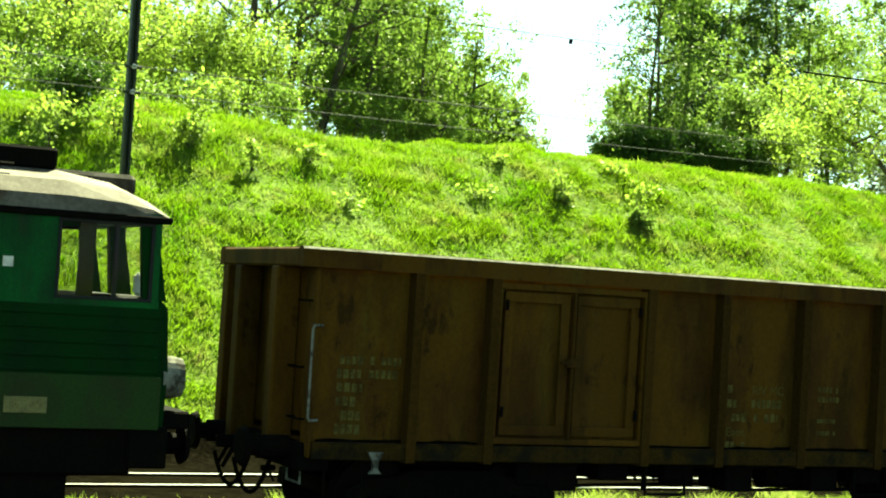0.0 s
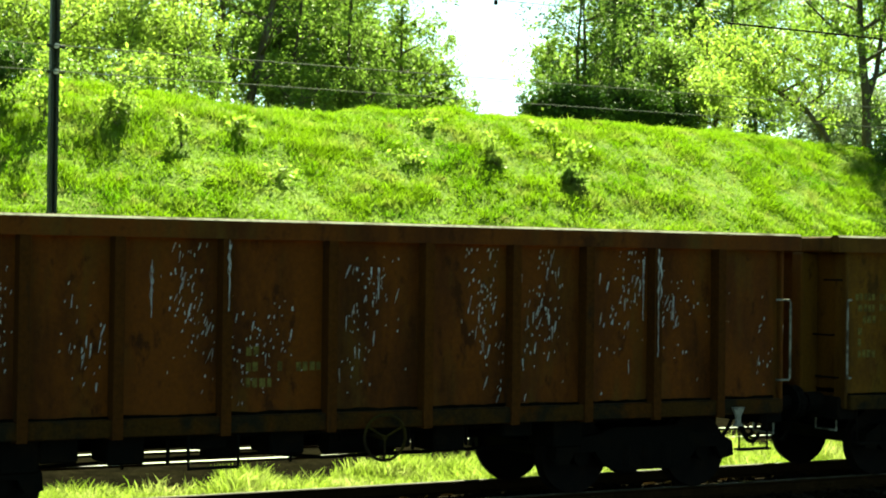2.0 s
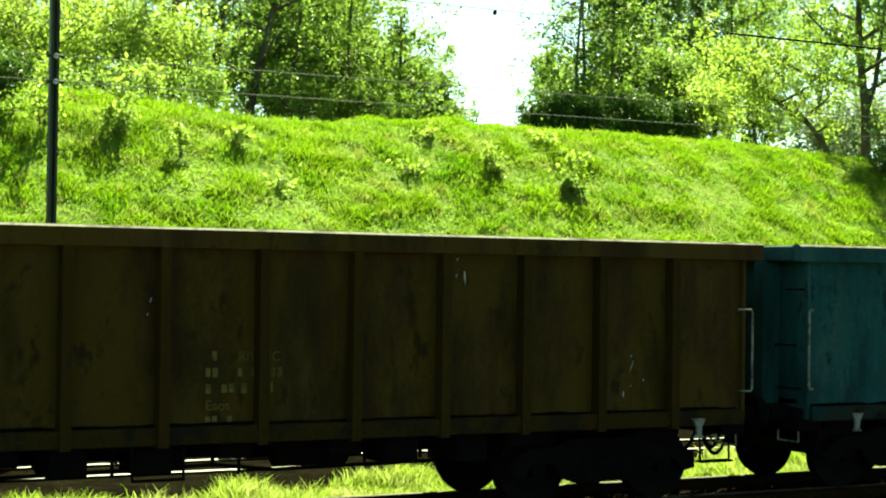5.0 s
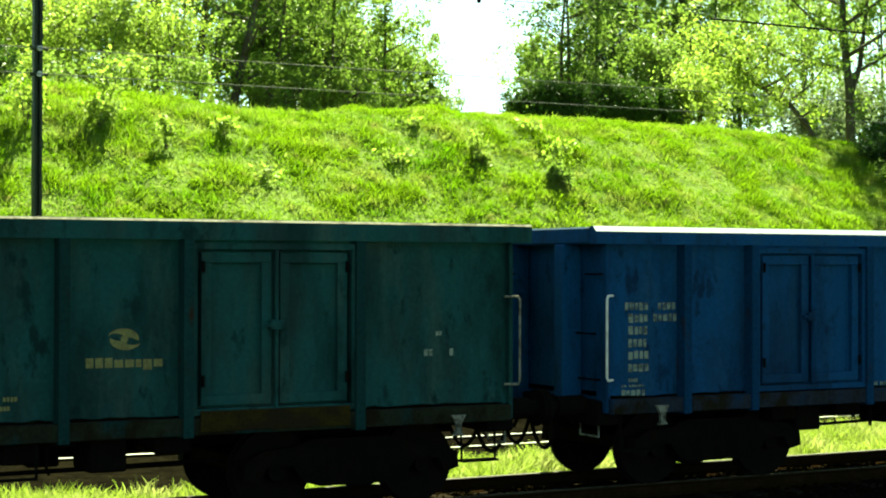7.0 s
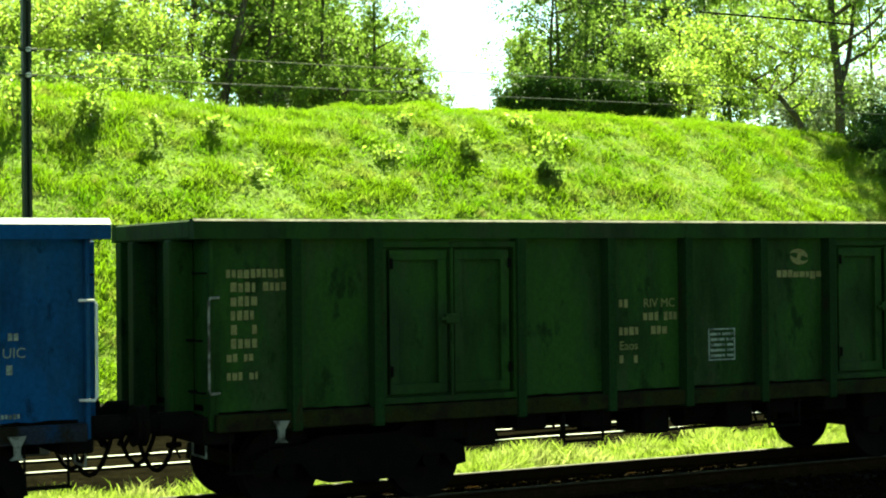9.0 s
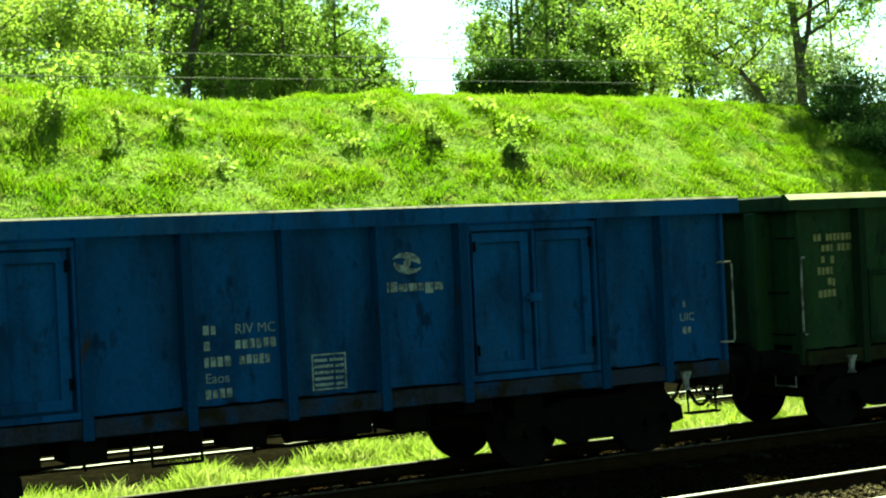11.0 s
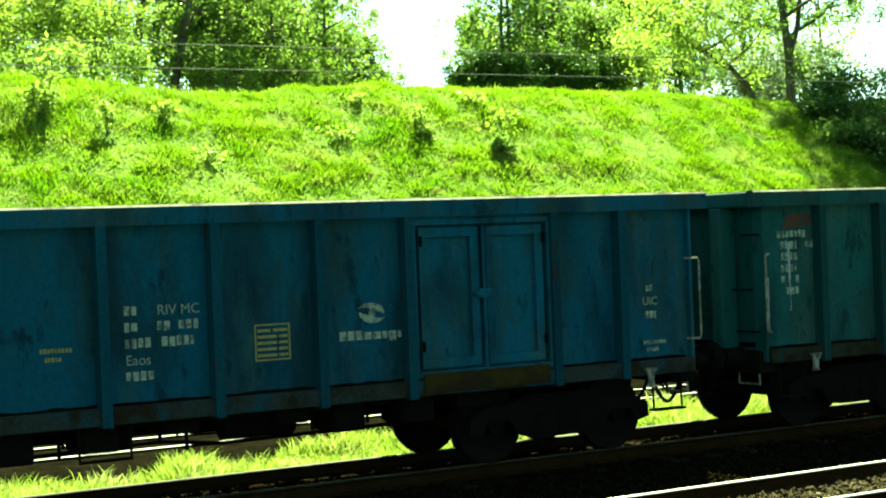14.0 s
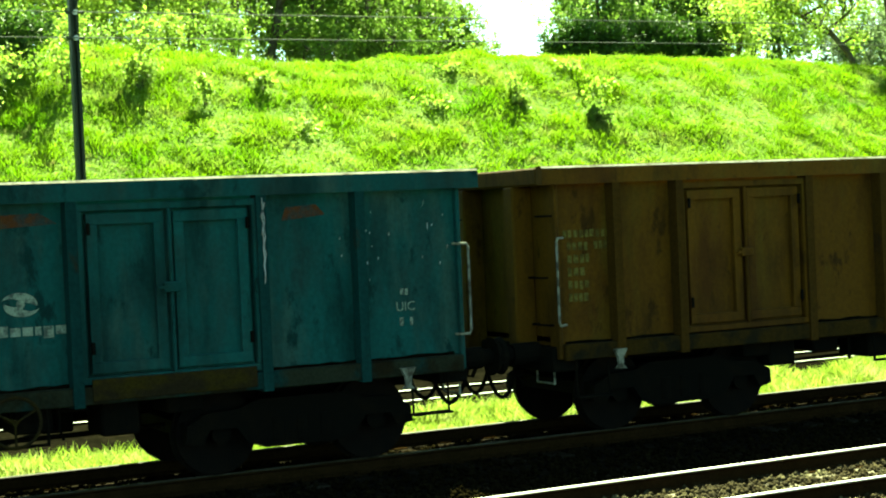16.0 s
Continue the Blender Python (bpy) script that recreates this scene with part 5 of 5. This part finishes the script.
WAGONS.append(wagon(117.25, 129.96, "grey_green", "grey-green ribbed open goods wagon with a small end hatch", P, [], marks=[(-6.0, 2.66, LOAD, "y"), (-1.0, 2.4, CODE, "y"), (0.15, 1.35, [(0, .2, .25, 0)], "y"), (5.5, 1.95, [(0, .12, .1, 0)], "w")], emblems=[(1.45, 2.6, "y", 0.6)], handwheel=0.8, vent=(-5.12, -4.34, 1.2, 2.15), seed=9, rim=0.07, rim_kind="cream"))
P, Dr = layout(6.25, (-4.33, -2.72), (2.42, 4.15), (-1.31, -0.05, 1.17), (-5.45, 5.28))
WAGONS.append(wagon(130.85, 143.69, "mid_blue", "faded blue open goods wagon with white lettering and emblem", P, Dr, True, marks=[(-6.1, 2.38, LOAD, "w"), (-1.05, 2.15, CODE, "w"), (0.41, 1.87, GRID, "y"), (-1.95, 1.76, FOOT, "y"), (5.65, 2.05, SMALL, "w"), (-6.05, 1.3, BADGE, "w"), (5.65, 1.36, FOOT, "w")], emblems=[(1.85, 1.92, "w", 0.74)], seed=10))
P, Dr = layout(6.25, (-4.20, -2.50), (2.15, 3.90), (-1.31, -0.24, 0.85), (-5.41, 5.15))
WAGONS.append(wagon(144.83, 157.69, "teal", "blue-grey open goods wagon with spills and red patches", P, Dr, True, marks=[(-6.1, 2.66, LOAD, "w"), (-1.1, 2.15, CODE, "w"), (0.3, 1.8, [(0, .25, .1, 0), (0, .28, .1, .15)], "y"), (5.6, 1.9, SMALL, "w"), (-3.75, 2.1, [(0, .12, .03, 0), (.0, .02, .2, -.1)], "y"), (2.75, 2.1, [(0, .12, .03, 0), (.0, .02, .2, -.1)], "y")], emblems=[(1.5, 1.98, "w", 0.78)], spills=120, drips=[(-0.73, 2.56, 0.95), (-0.85, 2.7, 0.5), (-0.45, 2.5, 0.25), (0.08, 2.56, 1.4), (-6.28, 2.05, 0.7), (-5.9, 2.5, 0.9), (4.03, 2.95, 0.9)], red=[(-6.0, 2.68, 0.55, 0.2), (1.0, 2.72, 0.9, 0.16), (-1.0, 2.72, 0.5, 0.14), (4.3, 2.7, 0.5, 0.16)], handwheel=1.35, seed=11))
P, Dr = layout(6.2, (-4.46, -2.74), (2.4, 4.0), (-1.4, -0.1, 1.15), (-5.47, 5.1))
WAGONS.append(wagon(158.88, 171.50, "brown", "rusty brown open goods wagon with faded yellow lettering", P, Dr, marks=[(-6.15, 2.45, LOAD, "y"), (-0.9, 2.05, CODE, "y")], seed=12))


# ---- locomotive ----
def locomotive():
    """The electric locomotive ahead of the wagons; its rear cab end is at the origin, its body runs to -x."""
    lo = thing("locomotive", "green electric locomotive with a dusty grey roof", "locomotive", Matrix.Translation((4.78, 1.42, 0)))
    lo["x0"] = 4.78
    LEN = 17.5
    for s in (-1, 1):
        yo, yi = s * 1.40, s * 1.34
        a, b = sorted((yo, yi))
        part("middle_panel", Shape().box(-LEN, -0.10, a, b, 1.75, 2.44), LOCO_DARK, lo, "dark green ribbed middle panel")
        part("side_panel", Shape().box(-LEN, -0.14, a, b, 2.44, 2.52).box(-LEN, -1.18, a, b, 2.52, 3.40).box(-0.24, -0.15, a, b, 2.52, 3.40).box(-1.18, -0.24, a, b, 3.28, 3.40), LOCO_GREEN, lo)
        part("lower_band", Shape().box(-LEN, -0.06, a, b, 1.22, 1.75), LOCO_LOW, lo, "dull yellow-green lower band")
        for z in (1.78, 1.92, 2.06, 2.20, 2.34):
            part("side_rib", Shape().box(-1.75, -0.12, *sorted((s * 1.399, s * 1.418)), z, z + 0.035, 0.006), LOCO_DARK, lo)
        fr = part("window_frame", frame_ring(Shape(), -1.20, -0.22, *sorted((s * 1.33, s * 1.41)), 2.50, 3.30, 0.035), RUBBER, lo)
        part("window_post", Shape().box(-0.62, -0.585, *sorted((s * 1.34, s * 1.405)), 2.53, 3.27), RUBBER, fr)
        pane = part("window_pane", Shape().box(-1.17, -0.25, *sorted((s * 1.36, s * 1.366)), 2.53, 3.27), GLASS, fr, "cab side window glass")
        pane.visible_shadow = False
        part("door_rail", Shape().tube([(-1.86, s * 1.43, 1.35), (-1.86, s * 1.43, 3.2)], 0.016, 6), WHITE, lo, "pale cab hand rail")
        part("door_edge", Shape().box(-1.80, -1.78, *sorted((s * 1.399, s * 1.41)), 1.3, 3.3), RUBBER, lo)
    part("number_board", Shape().box(-1.62, -1.20, -1.415, -1.40, 1.36, 1.52, 0.004), MARK_YELLOW, lo, "small pale lettering board")
    part("notice", Shape().box(-1.72, -1.62, -1.412, -1.40, 2.78, 2.88), WHITE, lo, "small white notice")
    part("curtain", Shape().box(-0.96, -0.80, -1.30, -1.27, 2.5, 3.28).box(-0.95, -0.82, 1.26, 1.29, 2.5, 3.28), CURTAIN, lo, "olive cab curtain")
    part("driver_desk", Shape().box(-0.75, -0.15, -1.2, 1.2, 2.2, 2.56, 0.04), RUBBER, lo)
    part("cab_floor", Shape().box(-LEN, -0.1, -1.34, 1.34, 1.2, 1.3), UNDER, lo)
    part("bulkhead", Shape().box(-2.0, -1.95, -1.33, 1.33, 1.3, 2.5), LOCO_GREEN, lo)
    # rounded cab end with two windscreens
    # Nose and screen pillars wear dark green to paint in their shaded side.
    part("nose", Shape().prism([(-0.30, 1.22), (0.0, 1.22), (0.02, 1.8), (-0.02, 2.45), (-0.12, 2.55), (-0.30, 2.55)], "y", -1.34, 1.34), LOCO_DARK, lo)
    for y0, y1 in ((-1.38, -1.28), (-0.06, 0.06), (1.28, 1.38)):
        part("screen_pillar", Shape().prism([(-0.30, 2.52), (-0.06, 2.52), (-0.20, 3.32), (-0.36, 3.32)], "y", y0, y1), LOCO_DARK, lo)
    part("screen_header", Shape().box(-0.38, -0.18, -1.34, 1.34, 3.28, 3.40, 0.02), LOCO_GREEN, lo)
    part("wiper_box", Shape().box(-0.36, -0.22, -1.28, -1.16, 2.56, 2.80, 0.04), WHITE, lo, "white bag behind the window")
    prof = [(-1.42, 3.36), (-1.36, 3.52), (-1.15, 3.68), (-0.7, 3.80), (0, 3.84), (0.7, 3.80), (1.15, 3.68), (1.36, 3.52), (1.42, 3.36)]
    roof = Shape()
    secs = [(-0.08, 0.0), (-0.24, 0.42), (-0.55, 0.78), (-1.1, 1.0), (-LEN, 1.0)]
    v, n = [], len(prof)
    for x, k in secs:
        v += [(x, y, 3.36 + (z - 3.36) * (0.15 + 0.85 * k)) for y, z in prof]
    roof.add(v, [(i * n + j, i * n + j + 1, (i + 1) * n + j + 1, (i + 1) * n + j) for i in range(len(secs) - 1) for j in range(n - 1)] + [tuple(range(n))])
    part("roof", roof, ROOF, lo, "curved dusty grey roof")
    part("gutter", Shape().box(-LEN, -0.06, -1.45, -1.39, 3.30, 3.37, 0.01).box(-LEN, -0.06, 1.39, 1.45, 3.30, 3.37, 0.01), UNDER, lo)
    part("roof_box", Shape().box(-1.75, -1.10, -0.7, 0.3, 3.80, 4.03, 0.03), UNDER, lo, "dark roof equipment box")
    part("roof_vent", Shape().box(-1.05, -0.02, 0.2, 1.2, 3.55, 3.88, 0.05), LOCO_VENT, lo, "dark angular roof vent cover")
    part("roof_rail", Shape().tube([(-2.6, -1.0, 3.80), (-1.6, -1.0, 3.80)], 0.025, 6).tube([(-1.75, -1.0, 3.74), (-1.75, -1.0, 3.82)], 0.02, 6), UNDER, lo)
    for y in (-1.0, 1.0):
        hl = part("headlight", Shape().tube([(-0.02, y * 1.12, 1.74), (0.14, y * 1.12, 1.74), (0.22, y * 1.12, 1.74)], 0.235, 20, 0.20), GRIMY, lo, "round grey headlight")
        part("lens", Shape().tube([(0.215, y * 1.12, 1.74), (0.235, y * 1.12, 1.74)], 0.17, 18, 0.14), LAMP_GLASS, hl)
        bf = part("buffer", Shape().tube([(0.0, y * 0.875, 1.03), (0.34, y * 0.875, 1.03)], 0.11, 12), UNDER, lo, "black buffer")
        part("buffer_head", Shape().tube([(0.34, y * 0.875, 1.03), (0.40, y * 0.875, 1.03)], 0.22, 16, 0.18), UNDER, bf)
    part("buffer_beam", Shape().box(-0.35, 0.06, -1.36, 1.36, 0.82, 1.24, 0.02).box(-0.1, 0.30, -1.3, 1.3, 1.22, 1.40, 0.02), UNDER, lo)
    part("coupling", Shape().box(0.05, 0.5, -0.05, 0.05, 0.95, 1.08, 0.02), UNDER, lo)
    part("under_frame", Shape().box(-LEN, -0.3, -1.3, 1.3, 0.75, 1.22, 0.02), UNDER, lo)
    for bx in (-3.0, -14.5):
        b = part("bogie", Shape().box(bx - 2.1, bx + 2.1, -1.18, -1.05, 0.45, 0.85, 0.03).box(bx - 2.1, bx + 2.1, 1.05, 1.18, 0.45, 0.85, 0.03).box(bx - 0.4, bx + 0.4, -1.05, 1.05, 0.5, 0.8, 0.03), UNDER, lo, "black locomotive bogie")
        for wx in (-1.55, 0.0, 1.55):
            SPIN.append(wheelset(b, bx + wx))
    return lo


LOCO = locomotive()

# ---- movement: the train runs past towards -x at a steady speed ----
SPEED = 9.324


def motions():
    for w in WAGONS + [LOCO]:
        walk(w, [(t, Matrix.Translation((w["x0"] - SPEED * t, 1.42, 0))) for t in (0.0, 4.0, 8.0, 12.0, 16.0)])
        del w["x0"]
    steps = [2 * i / 30 for i in range(241)]
    for w in SPIN:
        at = w.location.copy()
        walk(w, [(t, Matrix.Translation(at) @ Matrix.Rotation(-SPEED * t / 0.46, 4, "Y")) for t in steps])


motions()
